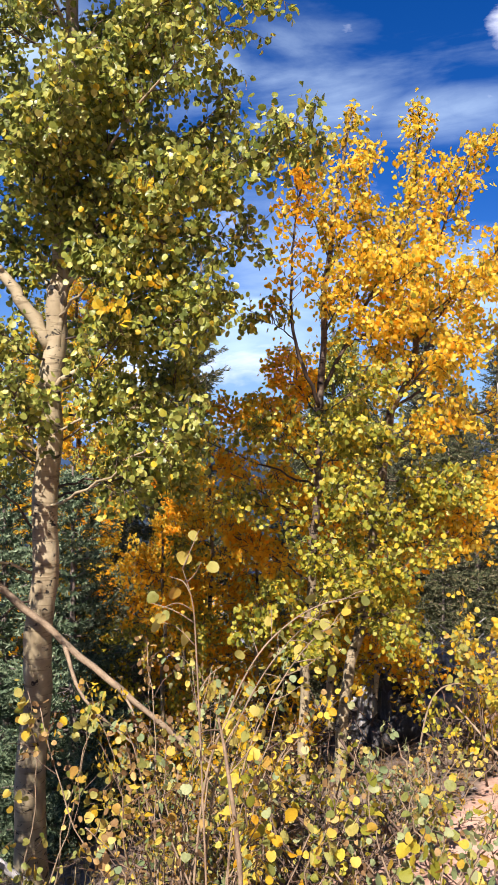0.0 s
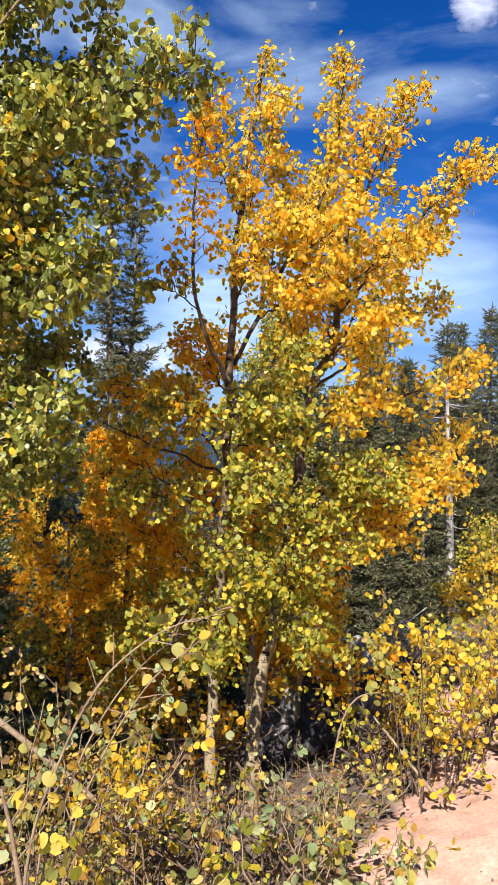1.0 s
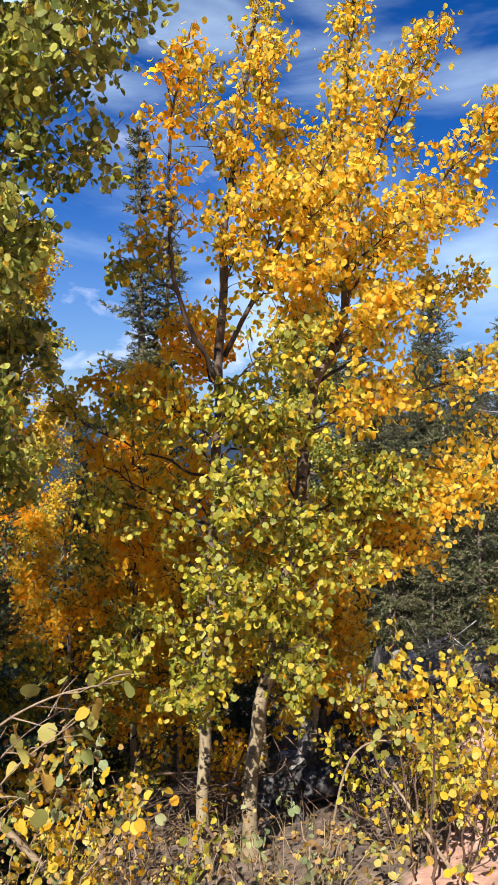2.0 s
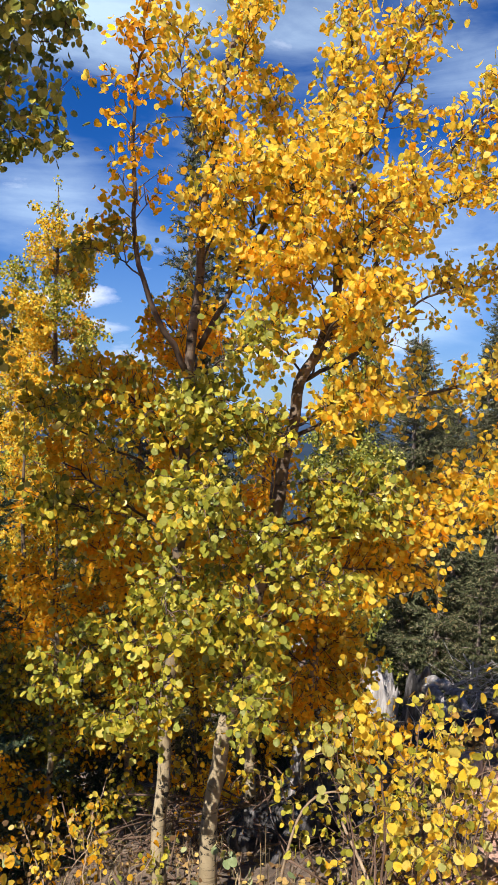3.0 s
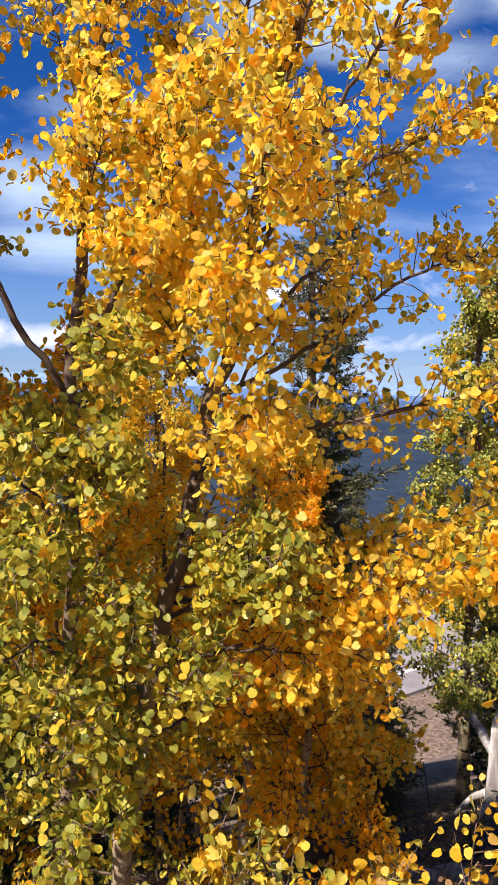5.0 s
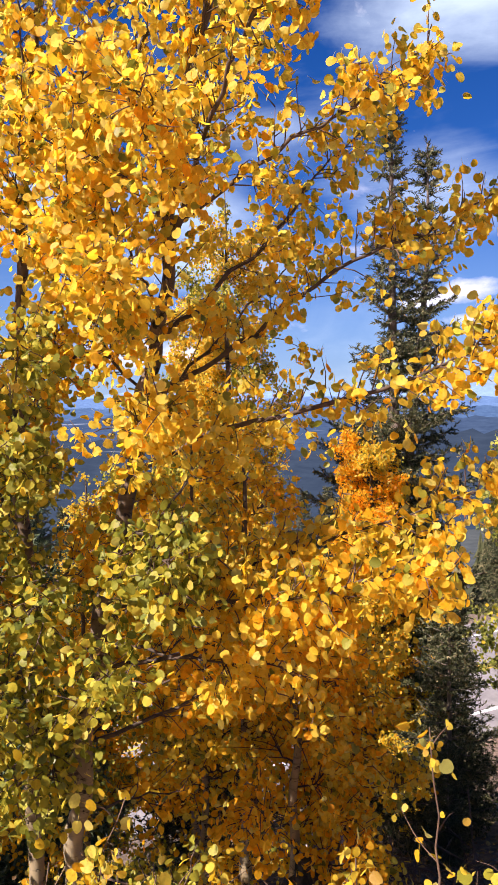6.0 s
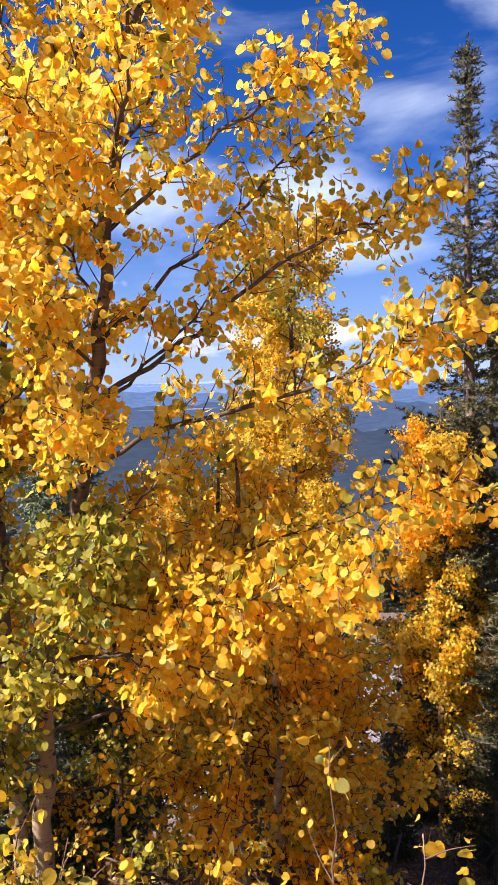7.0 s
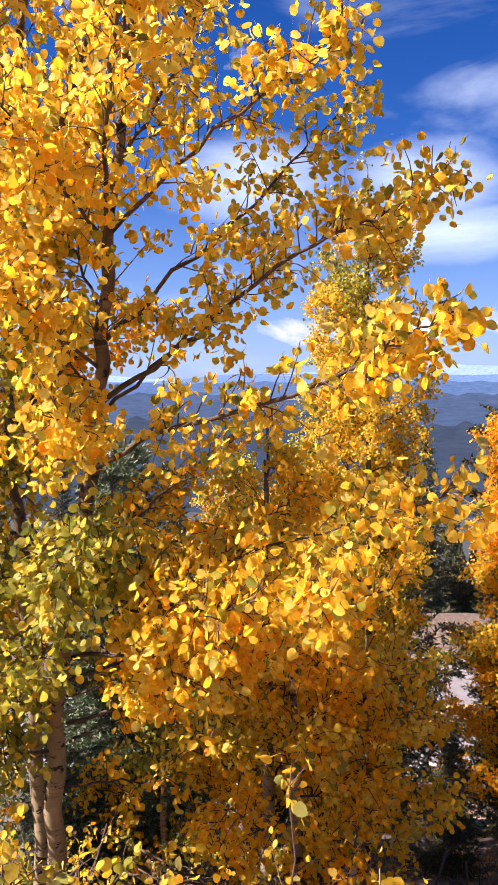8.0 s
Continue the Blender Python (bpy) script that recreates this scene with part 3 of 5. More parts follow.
def auto_limbs(trunk, n, reach, lo, hi, mats, r=0.012, shoots=10, dens=60, rise=0.35, taper=0.6):
    """Limbs that leave a trunk all round, for trees seen only from one side or far off."""
    line = spline(trunk, 10)
    out = []
    for k in range(n):
        f = lo + (hi - lo) * (k + 0.5) / n
        i = int(f * (len(line) - 1))
        az = k * 2.4 + rng.uniform(-0.4, 0.4)
        ln = reach * (1 - taper * (f - lo) / (hi - lo)) * rng.uniform(0.75, 1.2)
        d = np.array([math.cos(az), math.sin(az), rise])
        p = line[i]
        e = p + d * ln + np.array([0, 0, rng.uniform(0, 0.25) * ln])
        out.append(([p, p + d * ln * 0.5 + np.array([0, 0, -0.04 * ln]), e], r * (1.1 - 0.6 * f), mats[int(rng.integers(len(mats)))], shoots, dens))
    return out


def golden_left():
    trunk = [(0.33, 4.25, -0.78), (0.32, 4.26, -0.16), (0.36, 4.25, 0.5), (0.40, 4.22, 1.1), (0.42, 4.2, 1.52), (0.44, 4.24, 2.14), (0.50, 4.28, 2.7), (0.58, 4.35, 3.2)]
    limbs = [
        ([(0.42, 4.2, 1.50), (0.30, 4.01, 1.85), (0.29, 3.94, 2.2), (0.33, 3.88, 2.5), (0.37, 3.86, 2.72)], 0.018, AMBER, 24, 46, 0.3),
        ([(0.30, 4.01, 1.86), (0.2, 3.98, 1.93), (0.06, 3.95, 1.98)], 0.006, LIME, 10, 60),
        ([(0.43, 4.25, 1.62), (0.66, 4.3, 2.09), (0.83, 4.36, 2.38), (0.92, 4.5, 2.8), (0.96, 4.58, 3.25)], 0.018, GOLD, 44, 64, 0.36),
        ([(0.44, 4.24, 2.2), (0.58, 4.18, 2.55), (0.68, 4.12, 2.9)], 0.008, GOLD, 24, 64),
        ([(0.43, 4.23, 1.9), (0.55, 4.16, 2.12), (0.70, 4.12, 2.35)], 0.007, GOLD, 26, 62),
        ([(0.55, 4.27, 1.86), (0.62, 4.36, 2.25), (0.68, 4.42, 2.7)], 0.008, GOLD, 26, 62),
        ([(0.54, 4.27, 1.84), (0.73, 4.2, 1.95), (0.9, 4.14, 2.05)], 0.007, GOLD, 24, 62),
        ([(0.45, 4.24, 2.35), (0.36, 4.2, 2.6), (0.34, 4.16, 2.85)], 0.006, GOLD, 18, 58),
        ([(0.66, 4.3, 2.09), (0.85, 4.2, 2.2), (1.05, 4.12, 2.35)], 0.008, GOLD, 22, 64),
        ([(0.38, 4.23, 0.85), (0.12, 4.12, 1.05), (-0.12, 4.05, 1.2)], 0.011, AMBER, 22, 54),
        ([(0.39, 4.22, 1.15), (0.15, 4.38, 1.4), (-0.05, 4.5, 1.6)], 0.010, GOLD, 26, 56),
        ([(0.39, 4.22, 1.08), (0.08, 4.26, 1.2), (-0.28, 4.3, 1.34), (-0.42, 4.32, 1.42)], 0.010, GOLD, 26, 52),
        ([(0.37, 4.24, 0.55), (0.1, 4.3, 0.7), (-0.15, 4.4, 0.8)], 0.010, AMBER, 28, 66),
        ([(0.38, 4.23, 0.72), (0.48, 3.95, 0.78), (0.58, 3.66, 0.62)], 0.010, LIME, 26, 70),
        ([(0.40, 4.22, 1.05), (0.52, 3.98, 1.12), (0.66, 3.82, 1.05)], 0.010, LIME, 28, 70),
        ([(0.41, 4.2, 1.3), (0.5, 4.02, 1.4), (0.62, 3.9, 1.42)], 0.009, LIME, 24, 70),
        ([(0.38, 4.23, 0.9), (0.15, 3.97, 1.0), (0.0, 3.82, 1.05)], 0.010, LIME, 26, 66),
        ([(0.41, 4.2, 1.32), (0.25, 3.97, 1.4), (0.12, 3.82, 1.42)], 0.010, LIME, 24, 60),
        ([(0.37, 4.24, 0.62), (0.66, 4.0, 0.7), (0.84, 3.86, 0.66)], 0.010, LIME, 24, 62),
        ([(0.36, 4.25, 0.45), (0.2, 3.98, 0.5), (0.1, 3.8, 0.42)], 0.010, LIME, 24, 66),
        ([(0.36, 4.25, 0.3), (0.4, 4.0, 0.35), (0.38, 3.75, 0.3)], 0.009, LIME, 22, 66),
        ([(0.40, 4.22, 1.18), (0.62, 4.11, 1.28), (0.82, 4.02, 1.34)], 0.008, LIME, 28, 62),
        ([(0.42, 4.2, 1.48), (0.62, 4.12, 1.6), (0.80, 4.04, 1.66)], 0.008, LIME, 24, 58),
        ([(0.38, 4.23, 0.88), (0.62, 4.14, 0.95), (0.86, 4.06, 0.92)], 0.008, LIME, 26, 62),
        ([(0.37, 4.24, 0.5), (0.6, 4.18, 0.55), (0.8, 4.1, 0.5)], 0.008, LIME, 22, 60),
        ([(0.40, 4.22, 1.28), (0.1, 4.3, 1.42), (-0.2, 4.4, 1.55)], 0.009, AMBER, 26, 60),
        ([(0.42, 4.2, 1.42), (0.28, 4.4, 1.65), (0.12, 4.5, 1.8)], 0.008, AMBER, 22, 56),
        ([(0.38, 4.25, 0.8), (0.2, 4.6, 1.0), (0.05, 4.9, 1.1)], 0.010, AMBER, 26, 62),
        ([(0.42, 4.2, 1.4), (0.32, 4.5, 1.7), (0.22, 4.75, 1.85)], 0.010, AMBER, 20, 58),
        ([(0.41, 4.21, 1.25), (0.25, 4.05, 1.42), (0.1, 3.95, 1.5)], 0.009, AMBER, 22, 60),
    ]
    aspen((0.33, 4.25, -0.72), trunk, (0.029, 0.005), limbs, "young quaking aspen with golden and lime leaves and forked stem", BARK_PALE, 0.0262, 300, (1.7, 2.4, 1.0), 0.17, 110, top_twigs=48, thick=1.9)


def golden_right():
    trunk = [(0.51, 4.29, -0.74), (0.55, 4.28, -0.06), (0.625, 4.28, 0.3), (0.70, 4.31, 0.79), (0.75, 4.38, 1.13), (0.80, 4.42, 1.5), (0.91, 4.42, 1.74), (0.94, 4.45, 2.1), (1.02, 4.5, 2.55), (1.12, 4.55, 2.95)]
    limbs = [
        ([(0.79, 4.43, 1.50), (1.0, 4.62, 1.66), (1.22, 4.88, 1.9), (1.36, 5.04, 1.98), (1.49, 5.17, 2.07)], 0.013, GOLD, 34, 62),
        ([(0.77, 4.39, 1.28), (1.05, 4.55, 1.42), (1.42, 4.76, 1.53), (1.60, 4.9, 1.62), (1.74, 5.0, 1.71)], 0.013, GOLD, 40, 62),
        ([(0.72, 4.32, 0.84), (0.98, 4.48, 0.98), (1.3, 4.74, 1.12), (1.69, 5.04, 1.30)], 0.012, GOLD, 46, 66),
        ([(0.92, 4.43, 1.85), (1.2, 4.38, 2.2), (1.45, 4.36, 2.45), (1.62, 4.35, 2.62)], 0.012, GOLD, 40, 62),
        ([(0.91, 4.42, 1.68), (1.02, 4.72, 1.96), (0.95, 5.0, 2.22), (1.06, 5.18, 2.42)], 0.011, GOLD, 28, 58),
        ([(0.93, 4.44, 1.98), (1.2, 4.65, 2.2), (1.36, 4.78, 2.3), (1.49, 4.87, 2.4)], 0.010, GOLD, 30, 62),
        ([(0.80, 4.42, 1.5), (0.72, 4.3, 1.75), (0.66, 4.2, 2.0)], 0.008, GOLD, 26, 62),
        ([(0.91, 4.42, 1.74), (0.80, 4.34, 2.02), (0.74, 4.28, 2.35)], 0.008, GOLD, 28, 62),
        ([(0.97, 4.47, 2.3), (1.15, 4.45, 2.68), (1.28, 4.42, 3.0)], 0.010, GOLD, 34, 64),
        ([(0.95, 4.46, 2.15), (0.85, 4.65, 2.45), (0.78, 4.8, 2.75)], 0.009, GOLD, 24, 60),
        ([(0.93, 4.44, 1.95), (1.1, 4.25, 2.1), (1.28, 4.12, 2.18)], 0.009, GOLD, 26, 64),
        ([(0.85, 4.42, 1.6), (1.02, 4.2, 1.75), (1.2, 4.08, 1.82)], 0.009, GOLD, 28, 66),
        ([(0.68, 4.33, 0.68), (1.0, 4.7, 0.8), (1.35, 5.1, 0.98)], 0.012, AMBER, 44, 66),
        ([(0.64, 4.32, 0.45), (0.88, 4.62, 0.6), (1.06, 4.9, 0.74)], 0.011, AMBER, 30, 62),
        ([(0.70, 4.34, 0.9), (1.0, 4.5, 0.9), (1.35, 4.72, 0.92)], 0.010, AMBER, 34, 66),
        ([(0.75, 4.38, 1.1), (0.98, 4.3, 1.14), (1.22, 4.22, 1.06)], 0.010, LIME, 32, 74),
        ([(0.73, 4.34, 0.92), (0.95, 4.36, 1.02), (1.14, 4.35, 1.1)], 0.009, LIME, 28, 76),
        ([(0.70, 4.34, 0.75), (0.9, 4.22, 0.79), (1.05, 4.15, 0.77)], 0.009, LIME, 20, 64),
        ([(0.63, 4.31, 0.35), (0.74, 4.02, 0.45), (0.82, 3.82, 0.38)], 0.009, LIME, 24, 70),
        ([(0.66, 4.32, 0.55), (0.85, 4.46, 0.66), (1.02, 4.58, 0.76)], 0.008, AMBER, 18, 56),
        ([(0.60, 4.31, 0.22), (0.7, 4.48, 0.24), (0.76, 4.64, 0.22)], 0.008, AMBER, 14, 52),
        ([(0.72, 4.36, 0.95), (0.6, 4.7, 1.2), (0.5, 5.0, 1.35)], 0.010, AMBER, 30, 62),
        ([(0.66, 4.33, 0.6), (0.5, 4.7, 0.62), (0.35, 5.05, 0.62)], 0.010, AMBER, 30, 62),
        ([(0.79, 4.42, 1.45), (0.85, 4.75, 1.75), (0.9, 5.0, 2.0)], 0.010, AMBER, 26, 60),
        ([(0.77, 4.4, 1.3), (0.95, 4.3, 1.42), (1.15, 4.25, 1.48)], 0.009, GOLD, 28, 66),
        ([(0.71, 4.35, 0.88), (1.02, 4.44, 0.94), (1.36, 4.62, 1.0), (1.56, 4.78, 1.08)], 0.011, GOLD, 40, 66, 0.4),
        ([(0.70, 4.34, 0.78), (1.0, 4.42, 0.78), (1.28, 4.52, 0.80)], 0.010, GOLD, 30, 62, 0.45),
    ]
    limbs = [(p, r, m, int(n * 0.55) if m is AMBER else n, d * (0.7 if m is AMBER else 1.0), *b) for p, r, m, n, d, *b in limbs]
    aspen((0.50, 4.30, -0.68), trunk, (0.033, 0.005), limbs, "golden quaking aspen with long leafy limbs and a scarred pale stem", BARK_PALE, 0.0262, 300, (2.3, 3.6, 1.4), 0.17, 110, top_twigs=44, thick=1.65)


def green_aspen():
    b = ground_at(-0.95, 3.45)
    trunk = [(-0.93, 3.45, b[2] - 0.1), (-0.88, 3.45, 0.05), (-0.83, 3.45, 0.74), (-0.80, 3.45, 1.45), (-0.76, 3.45, 1.94), (-0.73, 3.45, 2.3), (-0.70, 3.45, 2.9), (-0.66, 3.45, 3.6), (-0.62, 3.45, 4.5)]
    limbs = [
        ([(-0.79, 3.45, 1.78), (-0.95, 3.40, 2.05), (-1.15, 3.35, 2.35), (-1.3, 3.3, 2.8)], 0.056, GREEN, 26, 66, 0.5),
        ([(-0.82, 3.45, 1.5), (-0.74, 3.43, 1.85), (-0.68, 3.40, 2.2), (-0.55, 3.3, 2.8)], 0.040, GREEN, 36, 66, 0.55),
        ([(-0.82, 3.45, 1.55), (-0.66, 3.4, 1.66), (-0.4, 3.38, 1.85), (-0.1, 3.35, 2.0)], 0.024, GREEN, 40, 70, 0.5),
        ([(-0.77, 3.45, 2.0), (-0.4, 3.3, 2.25), (0.1, 3.18, 2.46), (0.5, 3.05, 2.56)], 0.016, GREEN, 50, 70),
        ([(-0.73, 3.45, 2.3), (-0.35, 3.5, 2.6), (0.05, 3.5, 2.9)], 0.014, GREEN, 44, 70),
        ([(-0.71, 3.45, 2.6), (-0.4, 3.3, 2.95), (-0.05, 3.15, 3.3)], 0.014, GREEN, 40, 70),
        ([(-0.69, 3.45, 3.0), (-0.35, 3.6, 3.4), (0.0, 3.7, 3.8)], 0.012, GREEN, 40, 66),
        ([(-0.68, 3.45, 3.2), (-0.8, 3.2, 3.6), (-0.9, 3.0, 4.0)], 0.012, GREEN, 36, 60),
        ([(-0.72, 3.45, 2.5), (-0.95, 3.2, 2.8), (-1.15, 3.05, 3.1)], 0.012, GREEN, 36, 66),
        ([(-0.78, 3.45, 1.9), (-0.5, 3.25, 2.05), (-0.2, 3.1, 2.2)], 0.012, GREEN, 40, 70),
        ([(-0.72, 3.45, 2.4), (-0.2, 3.2, 2.85), (0.3, 2.95, 3.05)], 0.013, GREEN, 40, 70),
        ([(-0.70, 3.45, 2.75), (-0.25, 3.35, 3.2), (0.2, 3.2, 3.5)], 0.012, GREEN, 40, 70),
        ([(-0.74, 3.45, 2.25), (-0.3, 3.55, 2.3), (0.15, 3.6, 2.3)], 0.012, GREEN, 40, 70),
        ([(-0.83, 3.45, 1.35), (-0.55, 3.35, 1.45), (-0.25, 3.3, 1.5)], 0.012, GREEN, 30, 62),
        ([(-0.85, 3.45, 1.0), (-0.55, 3.3, 1.12), (-0.2, 3.2, 1.32), (0.0, 3.15, 1.45)], 0.012, GREEN, 30, 58),
        ([(-0.88, 3.45, 0.7), (-1.1, 3.2, 0.85), (-1.25, 3.0, 0.9)], 0.011, GREEN, 24, 54),
        ([(-0.85, 3.45, 1.05), (-0.5, 3.5, 1.15), (-0.15, 3.5, 1.2)], 0.010, GREEN, 36, 60),
        ([(-0.83, 3.45, 1.3), (-0.5, 3.6, 1.5), (-0.2, 3.7, 1.65)], 0.010, GREEN, 36, 60),
        ([(-0.84, 3.45, 1.2), (-1.1, 3.35, 1.4), (-1.35, 3.3, 1.5)], 0.011, GREEN, 26, 54),
        ([(-0.76, 3.45, 2.1), (-0.6, 3.75, 2.4), (-0.4, 4.0, 2.7)], 0.012, GREEN, 36, 62),
        ([(-0.70, 3.45, 2.8), (-0.75, 3.8, 3.2), (-0.8, 4.0, 3.5)], 0.012, GREEN, 34, 60),
        ([(-0.66, 3.45, 3.6), (-0.4, 3.3, 4.0), (-0.2, 3.2, 4.3)], 0.010, GREEN, 34, 60),
        ([(-0.4, 3.3, 2.25), (-0.3, 3.2, 2.34), (-0.2, 3.12, 2.38)], 0.006, GOLD, 7, 60),
        ([(-0.5, 3.25, 2.05), (-0.35, 3.15, 1.95), (-0.3, 3.1, 1.9)], 0.005, GOLD, 4, 50),
        ([(-0.84, 3.45, 1.2), (-0.95, 3.3, 1.35), (-1.0, 3.2, 1.45)], 0.006, GOLD, 5, 50),
        ([(-0.74, 3.45, 2.3), (-0.72, 3.2, 2.5), (-0.68, 2.95, 2.7)], 0.011, GREEN, 38, 66),
        ([(-0.72, 3.45, 2.5), (-0.6, 3.2, 2.75), (-0.45, 3.0, 2.95)], 0.011, GREEN, 38, 66),
        ([(-0.76, 3.45, 2.0), (-0.95, 3.6, 2.2), (-1.2, 3.7, 2.4)], 0.011, GREEN, 34, 62),
        ([(-0.71, 3.45, 2.65), (-0.95, 3.5, 3.0), (-1.2, 3.5, 3.3)], 0.011, GREEN, 34, 62),
        ([(-0.68, 3.40, 2.2), (-0.3, 3.2, 2.4), (0.05, 3.1, 2.42)], 0.010, GREEN, 42, 66),
        ([(-0.4, 3.38, 1.85), (-0.15, 3.25, 1.85), (0.08, 3.2, 1.95)], 0.008, GREEN, 34, 66),
        ([(-0.72, 3.45, 2.45), (-0.3, 3.7, 2.65), (0.1, 3.8, 2.75)], 0.011, GREEN, 40, 62),
        ([(-0.84, 3.45, 1.25), (-1.1, 3.2, 1.55), (-1.35, 3.05, 1.75)], 0.011, GREEN, 30, 58),
        ([(-0.83, 3.45, 1.4), (-1.12, 3.5, 1.7), (-1.45, 3.5, 1.95)], 0.011, GREEN, 30, 58),
        ([(-0.86, 3.45, 0.9), (-0.95, 3.2, 1.15), (-1.02, 2.95, 1.3)], 0.010, GREEN, 26, 54, 0.45),
        ([(-0.87, 3.45, 0.6), (-1.0, 3.2, 0.5), (-1.15, 2.95, 0.35)], 0.010, GREEN, 22, 48, 0.4),
    ]
    limbs += [(p, r, m, n, d, 0.3) for p, r, m, n, d in auto_limbs(trunk[1:7], 9, 0.62, 0.3, 0.56, [GREEN], 0.011, 22, 50, 0.3, 0.1)]
    limbs += [(p, r, m, n, d, 0.25) for p, r, m, n, d in auto_limbs(trunk[4:], 12, 0.85, 0.22, 0.8, [GREEN], 0.012, 30, 60, 0.45, 0.45)]
    aspen((-0.95, 3.45, b[2]), trunk, (0.072, 0.008), limbs, "tall green-leaved quaking aspen with a smooth tan trunk", BARK_TAN, 0.029, 300, (0.0, 1.5, 1.6), 0.21, 120, top_mat=GREEN, top_twigs=40, sides=16, thick=1.5, inner=0.42, full=0.62, pale=0.0105)


def simple_aspen(x, y, top, r, reach, n, mats, label, leaf=0.025, lo=0.3, shoots=12, dens=60, rise=0.4):
    b = ground_at(x, y)
    h = top - b[2]
    trunk = [(x, y, b[2] - 0.1), (x, y, b[2] + h * 0.33), (x + 0.02, y, b[2] + h * 0.66), (x, y, top)]
    limbs = auto_limbs(trunk, n, reach, lo, 0.93, mats, r * 0.35, shoots, dens, rise)
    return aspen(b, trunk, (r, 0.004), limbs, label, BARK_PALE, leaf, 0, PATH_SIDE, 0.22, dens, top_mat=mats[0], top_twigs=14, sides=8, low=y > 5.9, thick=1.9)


golden_left()
golden_right()
green_aspen()
simple_aspen(0.40, 5.15, 1.25, 0.03, 0.45, 12, [AMBER, GOLD], "small amber-leaved aspen standing behind the golden trees", leaf=0.025, lo=0.3, shoots=14)
simple_aspen(-0.55, 5.6, 1.35, 0.024, 0.42, 14, [AMBER, GOLD], "slender orange-leaved aspen sapling", leaf=0.025, lo=0.32)
simple_aspen(-0.15, 5.35, 0.8, 0.02, 0.4, 12, [AMBER, AMBER, GOLD], "low amber aspen sapling among dead branches", leaf=0.025, lo=0.2)
simple_aspen(-2.4, 7.4, 3.32, 0.04, 0.75, 46, [LIME, GOLD, GOLD], "yellow-green aspen with a narrow crown", leaf=0.025, lo=0.18, shoots=20, dens=100, rise=0.6)
simple_aspen(-2.95, 7.5, 2.6, 0.035, 0.7, 38, [LIME, GOLD, GOLD], "yellow-green aspen beside a taller one", leaf=0.025, lo=0.18, shoots=19, dens=98, rise=0.55)
simple_aspen(0.17, 8.2, 2.65, 0.045, 0.52, 30, [GREEN, GREEN, GREEN, LIME], "aspen still mostly green with a yellowing top", leaf=0.026, lo=0.15, shoots=20, dens=95, rise=0.5)
simple_aspen(-1.9, 6.3, 1.25, 0.03, 0.6, 22, [LIME, GOLD, AMBER], "yellowing aspen sapling behind the golden trees", leaf=0.025, lo=0.15, shoots=16, dens=75)
simple_aspen(-1.5, 8.25, 1.4, 0.03, 0.55, 34, [GOLD, AMBER, GOLD], "slim golden aspen sapling in front of a spruce", leaf=0.025, lo=0.12, shoots=20, dens=95)
simple_aspen(0.70, 5.12, 0.72, 0.024, 0.34, 9, [AMBER, GOLD], "small amber aspen sapling beside burnt stumps", leaf=0.025, lo=0.3, shoots=14)
simple_aspen(0.58, 5.5, 0.55, 0.02, 0.38, 9, [AMBER, GOLD], "low amber aspen sapling in the shade", leaf=0.025, lo=0.2)
simple_aspen(2.15, 7.0, 0.55, 0.018, 0.42, 14, [GOLD, LIME], "yellow aspen bush by the dirt bank", leaf=0.025, lo=0.15)
simple_aspen(-0.75, 5.05, 0.75, 0.02, 0.5, 14, [AMBER, AMBER, LIME], "low amber aspen sapling under taller aspens", leaf=0.025, lo=0.15, shoots=14)
simple_aspen(-2.6, 6.1, 0.95, 0.026, 0.55, 20, [GOLD, AMBER, GOLD], "bright golden aspen sapling on the lower slope", leaf=0.025, lo=0.12, shoots=15)
simple_aspen(-4.6, 8.6, 1.3, 0.03, 0.6, 18, [GOLD, LIME], "golden aspen further down the slope", leaf=0.025, lo=0.2)
simple_aspen(-3.2, 6.6, 0.7, 0.03, 0.6, 18, [AMBER, GOLD], "amber aspen further down the slope", leaf=0.025, lo=0.2)

# ---- spruces ----


def needle_tufts(pos, dirs, length, n_needles=11, needle=0.034, width=0.0075):
    """Short shoots set with needles: vertices and triangles, a loose piece for each shoot."""
    n = len(pos)
    k = n_needles
    f = np.tile(np.linspace(0.0, 1.0, k), (n, 1))
    ang = rng.uniform(0, 6.28, (n, 1)) + np.arange(k)[None] * 2.4
    u = unit(np.cross(dirs, np.array([0.2, 0.1, 0.97])))
    v = np.cross(dirs, u)
    rad = np.cos(ang)[..., None] * u[:, None] + np.sin(ang)[..., None] * v[:, None]
    root = pos[:, None] + dirs[:, None] * (f * length[:, None])[..., None]
    tip = root + (rad * 0.8 + dirs[:, None] * 0.75) * needle * rng.uniform(0.8, 1.25, (n, k, 1))
    w = np.cross(rad, dirs[:, None]) * width
    core = np.stack([pos, pos + dirs * length[:, None] * 1.1], 1)
    vs = np.concatenate([core.reshape(n, 2, 3), np.stack([root - w, root + w, tip], 2).reshape(n, 3 * k, 3)], 1)
    m = 2 + 3 * k
    tri = np.array([(2 + 3 * j, 3 + 3 * j, 4 + 3 * j) for j in range(k)])
    fs = (tri[None] + (np.arange(n) * m)[:, None, None]).reshape(-1, 3)
    return vs.reshape(-1, 3), fs


